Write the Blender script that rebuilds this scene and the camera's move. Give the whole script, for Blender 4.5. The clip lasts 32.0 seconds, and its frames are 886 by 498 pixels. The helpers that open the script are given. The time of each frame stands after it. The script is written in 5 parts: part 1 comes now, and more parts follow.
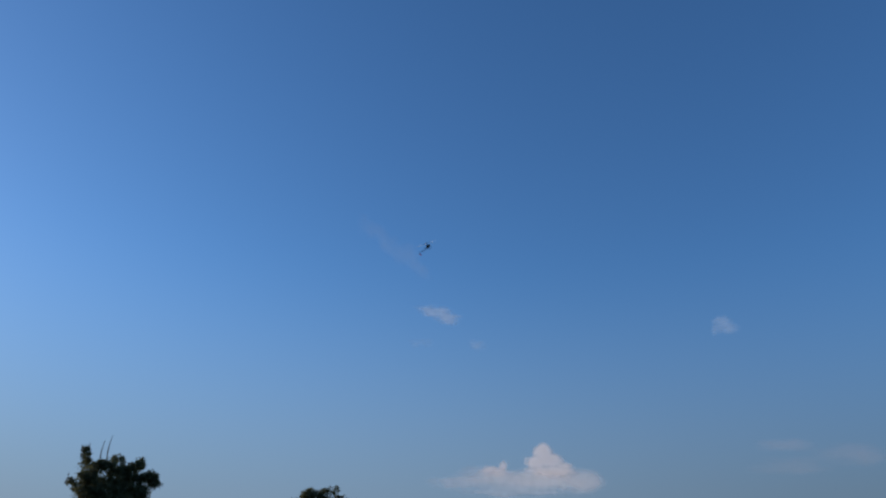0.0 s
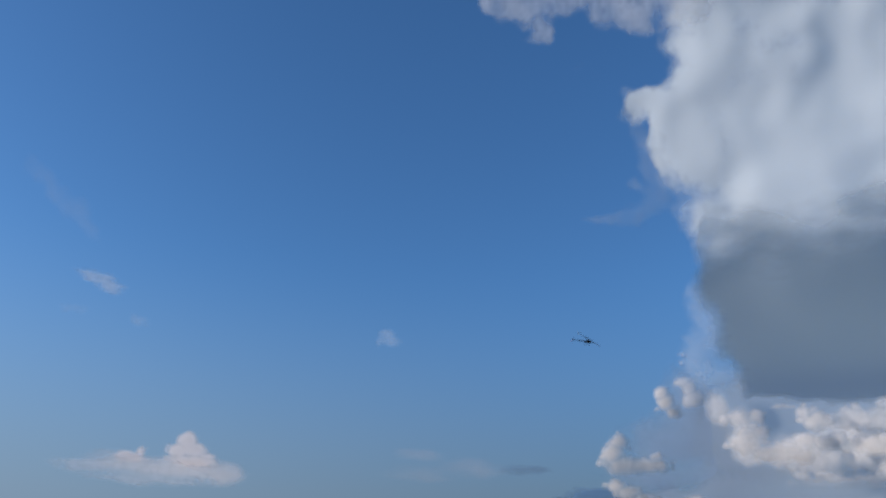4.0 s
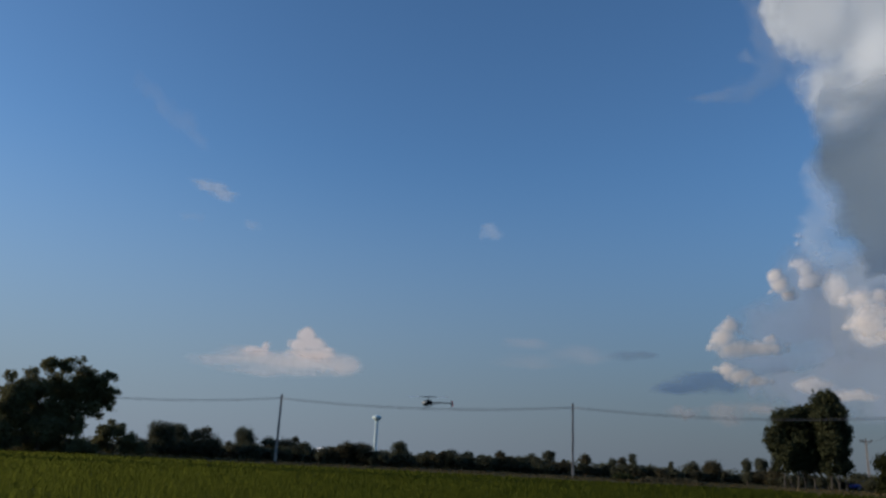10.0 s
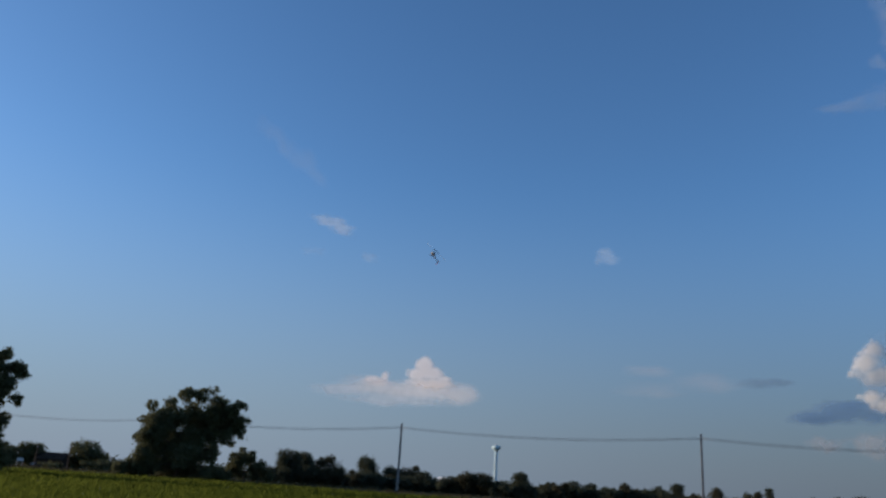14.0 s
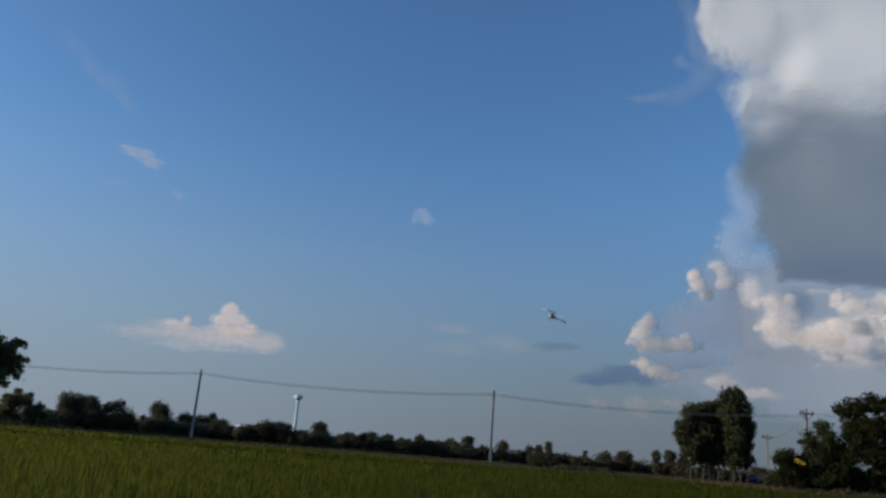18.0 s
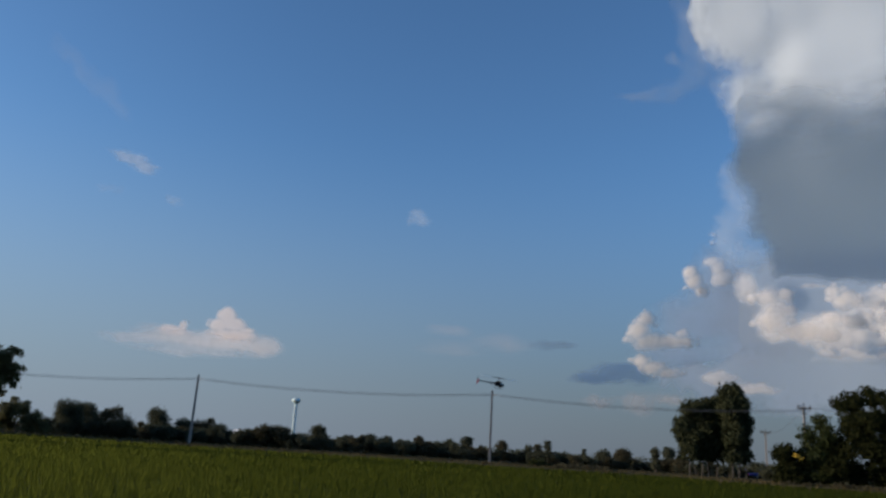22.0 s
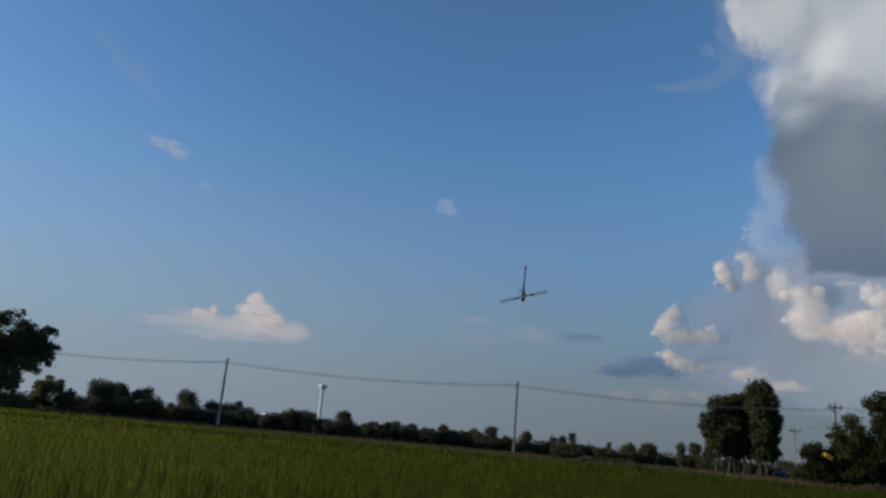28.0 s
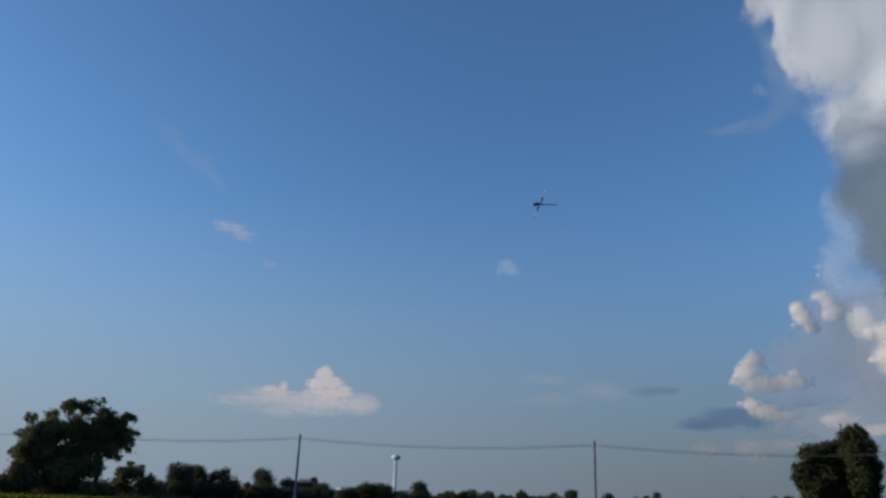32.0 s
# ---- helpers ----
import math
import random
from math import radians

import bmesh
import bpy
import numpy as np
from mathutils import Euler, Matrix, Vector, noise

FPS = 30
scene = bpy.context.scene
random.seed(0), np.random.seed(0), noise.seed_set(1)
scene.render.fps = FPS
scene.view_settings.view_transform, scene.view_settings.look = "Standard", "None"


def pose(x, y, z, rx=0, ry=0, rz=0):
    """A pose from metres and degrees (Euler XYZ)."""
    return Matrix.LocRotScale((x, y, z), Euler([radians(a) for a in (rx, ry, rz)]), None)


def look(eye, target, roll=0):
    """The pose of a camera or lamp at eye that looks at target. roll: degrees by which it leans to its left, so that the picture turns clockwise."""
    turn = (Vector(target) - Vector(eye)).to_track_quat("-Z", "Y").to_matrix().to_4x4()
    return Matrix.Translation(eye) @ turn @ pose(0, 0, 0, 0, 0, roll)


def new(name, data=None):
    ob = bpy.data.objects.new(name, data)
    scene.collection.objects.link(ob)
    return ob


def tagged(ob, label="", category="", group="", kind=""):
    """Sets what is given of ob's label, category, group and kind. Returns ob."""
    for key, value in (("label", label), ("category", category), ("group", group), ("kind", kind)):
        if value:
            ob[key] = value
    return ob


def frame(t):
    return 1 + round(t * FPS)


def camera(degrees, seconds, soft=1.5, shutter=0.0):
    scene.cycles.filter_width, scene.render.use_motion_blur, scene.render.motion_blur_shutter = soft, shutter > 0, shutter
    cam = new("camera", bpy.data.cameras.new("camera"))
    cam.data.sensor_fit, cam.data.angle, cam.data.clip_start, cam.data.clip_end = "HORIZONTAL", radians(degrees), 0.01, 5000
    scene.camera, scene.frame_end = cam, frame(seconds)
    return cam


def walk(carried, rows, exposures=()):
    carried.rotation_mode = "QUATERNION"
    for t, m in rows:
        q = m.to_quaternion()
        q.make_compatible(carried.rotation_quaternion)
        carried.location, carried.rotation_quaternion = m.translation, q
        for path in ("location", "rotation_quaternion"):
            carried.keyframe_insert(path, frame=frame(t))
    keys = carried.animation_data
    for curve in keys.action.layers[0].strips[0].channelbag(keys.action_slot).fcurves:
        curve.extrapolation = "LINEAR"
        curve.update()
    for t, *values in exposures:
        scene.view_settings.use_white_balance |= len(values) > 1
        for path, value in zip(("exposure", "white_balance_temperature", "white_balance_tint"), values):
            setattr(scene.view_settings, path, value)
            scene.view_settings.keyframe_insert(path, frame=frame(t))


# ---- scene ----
SOFT = 2.6
EXPOSURES = ((0.0, -0.20, 5250, 10), (1.0, -0.09, 5450, 10), (2.0, 0.02, 5400, 10), (4.0, -0.03, 5300, 10), (6.5, 0.0, 6050, 10), (9.0, 0.0, 6000, 10), (10.0, -0.09, 5850, 10), (11.0, 0.0, 5750, 10), (12.0, 0.03, 5650, 10), (13.0, 0.03, 5600, 10), (16.5, 0.04, 5900, 10), (25.0, 0.05, 5850, 10), (28.0, 0.05, 5950, 10), (31.0, 0.05, 5950, 10), (32.0, 0.05, 5800, 10))
import itertools
EYE = Vector((0.0, 0.0, 1.75))


def aim(az, el):
    # unit vector for a bearing (clockwise from +y) and an elevation, degrees
    a, e = radians(az), radians(el)
    return Vector((math.sin(a) * math.cos(e), math.cos(a) * math.cos(e), math.sin(e)))


# the handheld camera turns on the spot: seconds, bearing, elevation, roll
TURNS = [
    (0.0, -28.00, 23.42, 1.77),
    (0.5, -24.65, 25.91, 2.26),
    (1.0, -19.50, 27.46, 1.37),
    (1.5, -17.82, 29.18, 2.40),
    (2.0, -15.16, 28.45, 2.90),
    (2.5, -12.11, 27.94, 3.23),
    (3.0, -9.22, 27.47, 3.10),
    (3.5, -6.00, 26.78, 3.26),
    (4.0, -2.50, 24.10, 3.03),
    (4.5, 3.00, 21.72, 2.77),
    (6.5, 8.32, 15.12, 3.41),
    (7.0, 7.49, 15.53, 2.92),
    (7.5, 5.34, 15.55, 3.00),
    (8.0, 3.29, 14.64, 2.90),
    (8.5, 0.05, 15.08, 2.69),
    (9.0, -3.27, 16.59, 2.65),
    (9.5, -6.64, 16.76, 2.87),
    (10.0, -10.17, 15.63, 2.77),
    (10.5, -13.59, 14.56, 2.85),
    (11.0, -16.01, 14.41, 3.35),
    (11.5, -17.03, 15.09, 3.45),
    (12.0, -17.89, 16.17, 4.12),
    (12.5, -18.10, 17.07, 4.43),
    (13.0, -19.17, 17.44, 3.85),
    (13.5, -19.73, 17.40, 3.50),
    (15.5, -13.12, 16.50, 4.98),
    (16.0, -9.85, 16.22, 5.07),
    (16.5, -8.12, 15.68, 4.97),
    (17.0, -7.25, 15.56, 4.73),
    (17.5, -5.50, 15.10, 4.60),
    (18.0, -4.69, 14.76, 4.62),
    (18.5, -3.90, 14.50, 4.43),
    (19.0, -4.07, 14.19, 4.48),
    (19.5, -3.75, 13.91, 4.05),
    (20.0, -3.02, 14.53, 3.45),
    (20.5, -2.79, 15.30, 3.48),
    (21.0, -3.53, 15.87, 3.78),
    (21.5, -3.85, 15.97, 3.88),
    (22.0, -4.36, 14.85, 3.60),
    (22.5, -6.86, 15.51, 3.66),
    (23.0, -8.79, 15.80, 3.96),
    (23.5, -9.20, 15.50, 3.60),
    (24.0, -9.07, 15.42, 3.73),
    (24.5, -9.12, 15.62, 3.75),
    (25.0, -8.60, 14.93, 4.16),
    (25.5, -8.66, 14.06, 4.58),
    (27.5, -6.73, 14.21, 5.03),
    (28.0, -6.50, 13.89, 5.22),
    (28.5, -5.31, 13.89, 5.15),
    (29.0, -5.01, 14.15, 5.10),
    (29.5, -4.53, 13.88, 5.01),
    (30.0, -3.89, 13.67, 4.88),
    (30.5, -3.56, 13.64, 4.99),
    (31.0, -3.33, 14.07, 4.70),
    (31.5, -5.32, 15.34, 3.28),
    (32.0, -11.66, 18.37, 2.39),
]
cam = camera(61.00, 32.0, soft=SOFT, shutter=0.12)
walk(cam, [(t, look(EYE, EYE + aim(az, el), roll)) for t, az, el, roll in TURNS], EXPOSURES)

# ---- world and sun ----
SUN_AZ, SUN_EL = -98.0, 10.0
HAZE_FAR, HAZE_SUN = (0.76, 0.89, 1.03, 1), (1.50, 1.76, 2.04, 1)
world = bpy.data.worlds.new("sky")
scene.world = world
world.use_nodes = True
wt = world.node_tree
sky = wt.nodes.new("ShaderNodeTexSky")
sky.sky_type = "NISHITA"
sky.sun_disc = False
sky.sun_elevation = radians(SUN_EL)
sky.sun_rotation = radians(SUN_AZ)
sky.altitude, sky.air_density, sky.dust_density, sky.ozone_density = 0, 1.0, 0.7, 3.6
wt.nodes["Background"].inputs["Strength"].default_value = 0.165
# blue-grey evening haze that thickens towards the horizon and glows paler on the sun's side
where, split, rise, hazy, side, glow, tint = (wt.nodes.new(k) for k in ("ShaderNodeTexCoord", "ShaderNodeSeparateXYZ", "ShaderNodeMapRange", "ShaderNodeMix", "ShaderNodeVectorMath", "ShaderNodeMapRange", "ShaderNodeMix"))
hazy.data_type = tint.data_type = "RGBA"
side.operation = "DOT_PRODUCT"
side.inputs[1].default_value = (math.sin(radians(SUN_AZ)), math.cos(radians(SUN_AZ)), 0)
glow.interpolation_type = "SMOOTHSTEP"
for key, value in (("From Min", -0.55), ("From Max", 0.65), ("To Min", 0.0), ("To Max", 1.0)):
    glow.inputs[key].default_value = value
tint.inputs["A"].default_value = HAZE_FAR
tint.inputs["B"].default_value = HAZE_SUN
rise.interpolation_type = "SMOOTHSTEP"
for key, value in (("From Min", 0.0), ("From Max", 0.40), ("To Min", 0.92), ("To Max", 0.0)):
    rise.inputs[key].default_value = value
wt.links.new(where.outputs["Generated"], split.inputs[0])
wt.links.new(where.outputs["Generated"], side.inputs[0])
wt.links.new(side.outputs["Value"], glow.inputs["Value"])
wt.links.new(glow.outputs["Result"], tint.inputs["Factor"])
wt.links.new(tint.outputs["Result"], hazy.inputs["B"])
wt.links.new(split.outputs["Z"], rise.inputs["Value"])
wt.links.new(rise.outputs["Result"], hazy.inputs["Factor"])
wt.links.new(sky.outputs["Color"], hazy.inputs["A"])
wt.links.new(hazy.outputs["Result"], wt.nodes["Background"].inputs["Color"])

sun = new("sun", bpy.data.lights.new("sun", "SUN"))
sun.data.energy, sun.data.angle, sun.data.color = 4.2, radians(0.6), (1.0, 0.77, 0.55)
sun.matrix_world = look(aim(SUN_AZ, SUN_EL) * 100, (0, 0, 0))


# ---- materials ----
def material(name):
    m = bpy.data.materials.new(name)
    m.use_nodes = True
    return m, m.node_tree.nodes, m.node_tree.links


def surface(name, low, high, scale=3.0, rough=0.8, bump=0.3, metal=0.0, fine=8.0, island=0.0, translucent=0.0, gloss=0.5, clear=0.0):
    """Two colours mixed by noise at two scales, with fine relief."""
    m, n, l = material(name)
    b = n["Principled BSDF"]
    b.inputs["Roughness"].default_value, b.inputs["Metallic"].default_value = rough, metal
    b.inputs["Specular IOR Level"].default_value = gloss
    co = n.new("ShaderNodeTexCoord")
    a, f = n.new("ShaderNodeTexNoise"), n.new("ShaderNodeTexNoise")
    a.inputs["Scale"].default_value, f.inputs["Scale"].default_value = scale, scale * fine
    a.inputs["Detail"].default_value, f.inputs["Detail"].default_value = 5, 3
    for x in (a, f):
        l.new(co.outputs["Object"], x.inputs["Vector"])
    s = n.new("ShaderNodeMath")
    s.operation = "MULTIPLY_ADD"
    s.inputs[1].default_value = 0.5
    l.new(a.outputs["Fac"], s.inputs[0])
    h = n.new("ShaderNodeMath")
    h.operation = "MULTIPLY"
    h.inputs[1].default_value = 0.5
    l.new(f.outputs["Fac"], h.inputs[0])
    l.new(h.outputs[0], s.inputs[2])
    last = s.outputs[0]
    if island:
        g = n.new("ShaderNodeNewGeometry")
        r = n.new("ShaderNodeMath")
        r.operation = "MULTIPLY_ADD"
        r.inputs[1].default_value = island
        l.new(g.outputs["Random Per Island"], r.inputs[0])
        l.new(last, r.inputs[2])
        last = r.outputs[0]
    ramp = n.new("ShaderNodeValToRGB")
    ramp.color_ramp.elements[0].position, ramp.color_ramp.elements[1].position = 0.3, 0.7 + island * 0.7
    ramp.color_ramp.elements[0].color, ramp.color_ramp.elements[1].color = (*low, 1), (*high, 1)
    l.new(last, ramp.inputs["Fac"])
    l.new(ramp.outputs["Color"], b.inputs["Base Color"])
    if bump:
        bp = n.new("ShaderNodeBump")
        bp.inputs["Strength"].default_value, bp.inputs["Distance"].default_value = bump, 0.02
        l.new(f.outputs["Fac"], bp.inputs["Height"])
        l.new(bp.outputs["Normal"], b.inputs["Normal"])
    if translucent:
        t = n.new("ShaderNodeBsdfTranslucent")
        l.new(ramp.outputs["Color"], t.inputs["Color"])
        mx = n.new("ShaderNodeMixShader")
        mx.inputs["Fac"].default_value = translucent
        l.new(b.outputs[0], mx.inputs[1])
        l.new(t.outputs[0], mx.inputs[2])
        l.new(mx.outputs[0], n["Material Output"].inputs["Surface"])
        if clear:
            see, pane = n.new("ShaderNodeBsdfTransparent"), n.new("ShaderNodeMixShader")
            pane.inputs["Fac"].default_value = clear
            l.new(mx.outputs[0], pane.inputs[1])
            l.new(see.outputs[0], pane.inputs[2])
            l.new(pane.outputs[0], n["Material Output"].inputs["Surface"])
    return m


def cloud_material(name, color, thick, opacity, grain, through_light=0.4):
    """Vapour that scatters light both ways and thins out where the cloud is thin."""
    m, n, l = material(name)
    n.remove(n["Principled BSDF"])
    at = n.new("ShaderNodeAttribute")
    at.attribute_name = "thin"
    co, no = n.new("ShaderNodeTexCoord"), n.new("ShaderNodeTexNoise")
    no.inputs["Scale"].default_value, no.inputs["Detail"].default_value = 0.012, 4
    l.new(co.outputs["Object"], no.inputs["Vector"])
    w = n.new("ShaderNodeMath")
    w.operation = "MULTIPLY_ADD"
    w.inputs[1].default_value = grain
    l.new(no.outputs["Fac"], w.inputs[0])
    l.new(at.outputs["Fac"], w.inputs[2])
    mr = n.new("ShaderNodeMapRange")
    mr.interpolation_type = "SMOOTHSTEP"
    mr.inputs["From Min"].default_value = 0.64 * grain
    mr.inputs["From Max"].default_value = 0.58 * grain + thick
    mr.inputs["To Max"].default_value = opacity
    l.new(w.outputs[0], mr.inputs["Value"])
    d, t, tr = n.new("ShaderNodeBsdfDiffuse"), n.new("ShaderNodeBsdfTranslucent"), n.new("ShaderNodeBsdfTransparent")
    for x in (d, t):
        x.inputs["Color"].default_value = (*color, 1)
    body, out = n.new("ShaderNodeMixShader"), n.new("ShaderNodeMixShader")
    body.inputs["Fac"].default_value = through_light
    l.new(d.outputs[0], body.inputs[1])
    l.new(t.outputs[0], body.inputs[2])
    l.new(mr.outputs["Result"], out.inputs["Fac"])
    l.new(tr.outputs[0], out.inputs[1])
    l.new(body.outputs[0], out.inputs[2])
    l.new(out.outputs[0], n["Material Output"].inputs["Surface"])
    return m


# olive leaves, lifted paler to carry the haze over the sunward trees
M_LEAF_OLIVE = surface("olive_leaf", (0.085, 0.088, 0.044), (0.155, 0.152, 0.072), 0.5, 0.65, 0, island=0.4, translucent=0.35, gloss=0.08)
# near-black leaf colours carry the shade that lies on the roadside trees
M_LEAF = surface("shade_dark_green_leaf", (0.012, 0.015, 0.006), (0.027, 0.031, 0.011), 0.5, 0.75, 0, island=0.5, translucent=0.05, gloss=0.02)
M_LEAF_GUM = surface("shade_dark_gum_leaf", (0.014, 0.018, 0.007), (0.034, 0.038, 0.015), 0.5, 0.6, 0, island=0.5, translucent=0.03, gloss=0.05)
M_LEAF_GROVE = surface("grove_leaf", (0.024, 0.030, 0.014), (0.050, 0.056, 0.027), 0.5, 0.6, 0, island=0.5, translucent=0.05, gloss=0.06)
# both far leaf colours are lifted and greyed to stand for haze
M_LEAF_FAR = surface("hazed_far_leaf", (0.056, 0.062, 0.040), (0.100, 0.106, 0.066), 0.3, 0.7, 0, island=0.35, translucent=0.35, gloss=0.06)
M_LEAF_SCRUB = surface("hazed_brown_green_scrub", (0.054, 0.052, 0.032), (0.098, 0.090, 0.052), 0.3, 0.7, 0, island=0.35, translucent=0.35, gloss=0.06)
M_LEAF_LIGHT = surface("young_leaf", (0.018, 0.027, 0.008), (0.042, 0.053, 0.015), 0.5, 0.55, 0, island=0.5, translucent=0.2, gloss=0.15)
M_FLOWER = surface("yellow_blossom", (0.5, 0.33, 0.02), (0.7, 0.5, 0.05), 3, 0.6, 0)
M_BARK = surface("brown_bark", (0.05, 0.04, 0.03), (0.14, 0.11, 0.08), 2, 0.9, 0.6)
M_BARK_PALE = surface("pale_gum_bark", (0.09, 0.08, 0.065), (0.21, 0.185, 0.155), 1.2, 0.8, 0.3)
M_BARK_GROVE = surface("grey_gum_bark", (0.036, 0.034, 0.030), (0.08, 0.074, 0.065), 1.2, 0.8, 0.3)
M_RICE = surface("rice_blade", (0.050, 0.066, 0.008), (0.098, 0.112, 0.017), 0.12, 0.75, 0, island=0.18, translucent=0.85, gloss=0.04)
M_FIELD = surface("field_ground", (0.014, 0.015, 0.004), (0.032, 0.032, 0.008), 0.07, 0.95, 0.4, fine=30, gloss=0.08)
M_DRY = surface("dry_grass", (0.046, 0.041, 0.018), (0.125, 0.10, 0.046), 0.3, 0.85, 0, island=0.6, translucent=0.2, gloss=0.1)
M_CONCRETE = surface("weathered_concrete", (0.17, 0.16, 0.148), (0.29, 0.275, 0.255), 1.5, 0.85, 0.3)
M_LIMEWASH = surface("worn_limewash", (0.21, 0.195, 0.17), (0.31, 0.29, 0.25), 2.5, 0.9, 0.2)
M_WIRE = surface("grey_cable", (0.08, 0.08, 0.085), (0.14, 0.14, 0.145), 2, 0.6, 0)
M_IRON = surface("weathered_dark_iron", (0.03, 0.028, 0.027), (0.08, 0.07, 0.065), 4, 0.7, 0.2, 0.2)
M_STEEL = surface("galvanised_steel", (0.25, 0.26, 0.27), (0.4, 0.41, 0.42), 3, 0.5, 0.1, 0.7)
M_TOWER = surface("white_tank_paint", (0.48, 0.63, 0.63), (0.62, 0.75, 0.74), 0.4, 0.5, 0.05)
M_WHITE_WALL = surface("white_plaster", (0.6, 0.6, 0.58), (0.8, 0.79, 0.77), 0.6, 0.85, 0.2)
M_ROOF_PALE = surface("pale_metal_roof", (0.5, 0.5, 0.5), (0.7, 0.7, 0.69), 0.6, 0.5, 0.2)
M_ROOF_DARK = surface("rusty_brown_roof", (0.03, 0.02, 0.016), (0.065, 0.045, 0.032), 0.8, 0.95, 0.3, gloss=0.05)
M_WOOD = surface("old_timber", (0.05, 0.035, 0.025), (0.11, 0.075, 0.05), 1.5, 0.9, 0.4)
M_BLUE_CAR = surface("blue_car_paint", (0.015, 0.04, 0.22), (0.025, 0.06, 0.30), 1, 0.3, 0)
M_PALE_CAR = surface("silver_car_paint", (0.5, 0.52, 0.55), (0.62, 0.64, 0.66), 1, 0.3, 0, 0.3)
M_GLASS = surface("dark_car_glass", (0.01, 0.012, 0.015), (0.02, 0.022, 0.025), 1, 0.08, 0)
M_RUBBER = surface("black_rubber", (0.015, 0.015, 0.015), (0.03, 0.03, 0.03), 4, 0.85, 0.1)
M_CANOPY = surface("pale_canopy_paint", (0.38, 0.41, 0.40), (0.52, 0.55, 0.54), 4, 0.4, 0)
M_CANOPY_DARK = surface("black_canopy_paint", (0.008, 0.009, 0.012), (0.016, 0.017, 0.02), 4, 0.45, 0, gloss=0.25)
M_CARBON = surface("black_carbon_frame", (0.008, 0.008, 0.010), (0.018, 0.018, 0.021), 30, 0.5, 0.05, gloss=0.25)
# cool tint offsets the warm sun; slightly see-through in place of spin blur
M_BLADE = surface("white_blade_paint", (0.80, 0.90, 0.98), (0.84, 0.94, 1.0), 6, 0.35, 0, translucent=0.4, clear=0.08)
M_ALU = surface("dark_anodised_aluminium", (0.16, 0.16, 0.17), (0.24, 0.24, 0.25), 20, 0.35, 0, 0.9)
M_RED = surface("red_fin_paint", (0.58, 0.06, 0.13), (0.70, 0.09, 0.18), 6, 0.35, 0, translucent=0.4)
M_CLOUD = cloud_material("white_cloud", (0.92, 0.89, 0.85), 1.0, 0.92, 0.5)
M_CLOUD_BIG = cloud_material("heavy_cloud", (0.80, 0.875, 0.91), 1.1, 1.0, 0.5, 0.42)
M_CLOUD_BASE = cloud_material("grey_cloud_base", (0.66, 0.78, 0.83), 0.8, 1.0, 0.4, 0.50)
M_CLOUD_ARM = cloud_material("ragged_grey_cloud", (0.85, 0.90, 0.95), 1.0, 0.7, 0.5, 0.5)
# the warm tint of reddened sunlight is mixed into this cloud colour
M_CLOUD_TUFT = cloud_material("sun_tinted_cloud", (0.94, 0.89, 0.82), 1.15, 0.95, 0.5, 0.4)
M_CLOUD_COLUMN = cloud_material("vapour_column", (0.64, 0.72, 0.80), 1.1, 0.36, 0.25, 0.4)
M_CLOUD_HAZE = cloud_material("hazy_cloud", (0.48, 0.57, 0.67), 0.8, 0.85, 0.3)
M_CLOUD_VEIL = cloud_material("veil_cloud", (0.91, 0.89, 0.86), 1.0, 0.7, 0.6)
M_CLOUD_THIN = cloud_material("thin_cloud", (0.92, 0.92, 0.92), 1.0, 0.6, 0.6, 0.5)
M_CLOUD_SOFT = cloud_material("soft_white_cloud", (0.92, 0.86, 0.83), 0.95, 0.82, 0.5, 0.45)
M_CLOUD_WISP = cloud_material("wispy_cloud", (0.84, 0.91, 0.98), 1.25, 0.25, 0.7, 0.5)
M_CLOUD_FAINT = cloud_material("faint_cloud", (0.9, 0.9, 0.9), 1.2, 0.12, 0.5)
M_CLOUD_SKIRT = cloud_material("pinkish_skirt", (0.92, 0.86, 0.83), 1.0, 0.46, 0.2, 0.45)
M_CLOUD_MIST = cloud_material("thin_mist", (0.51, 0.62, 0.76), 1.0, 0.75, 0.15)
# low grey-blue albedo puts the streak's shade into its colour
M_CLOUD_STREAK = cloud_material("faint_shade_streak", (0.34, 0.39, 0.50), 1.1, 0.34, 0.3)
M_CLOUD_PINK = cloud_material("faint_pink_haze", (0.82, 0.68, 0.62), 1.3, 0.12, 0.4)
M_CLOUD_PEACH = cloud_material("peach_cloud", (0.94, 0.80, 0.72), 1.2, 0.45, 0.4, 0.45)
M_CLOUD_WHITE = cloud_material("cool_white_cloud", (0.84, 0.92, 1.0), 1.1, 0.55, 0.5, 0.5)
# dark blue-grey colour stands for a cloud lying in shade
M_CLOUD_GREY = cloud_material("shade_grey_cloud", (0.22, 0.36, 0.60), 1.0, 0.66, 0.3)


# ---- mesh helpers ----
def mesh_of(name, verts, faces, mat, smooth=False):
    me = bpy.data.meshes.new(name)
    verts, faces = np.asarray(verts, np.float32), np.asarray(faces, np.int32)
    k = faces.shape[1]
    me.vertices.add(len(verts))
    me.vertices.foreach_set("co", verts.ravel())
    me.loops.add(faces.size)
    me.loops.foreach_set("vertex_index", faces.ravel())
    me.polygons.add(len(faces))
    me.polygons.foreach_set("loop_start", np.arange(0, faces.size, k, dtype=np.int32))
    me.polygons.foreach_set("use_smooth", np.full(len(faces), smooth))
    me.update(calc_edges=True)
    me.materials.append(mat)
    return me


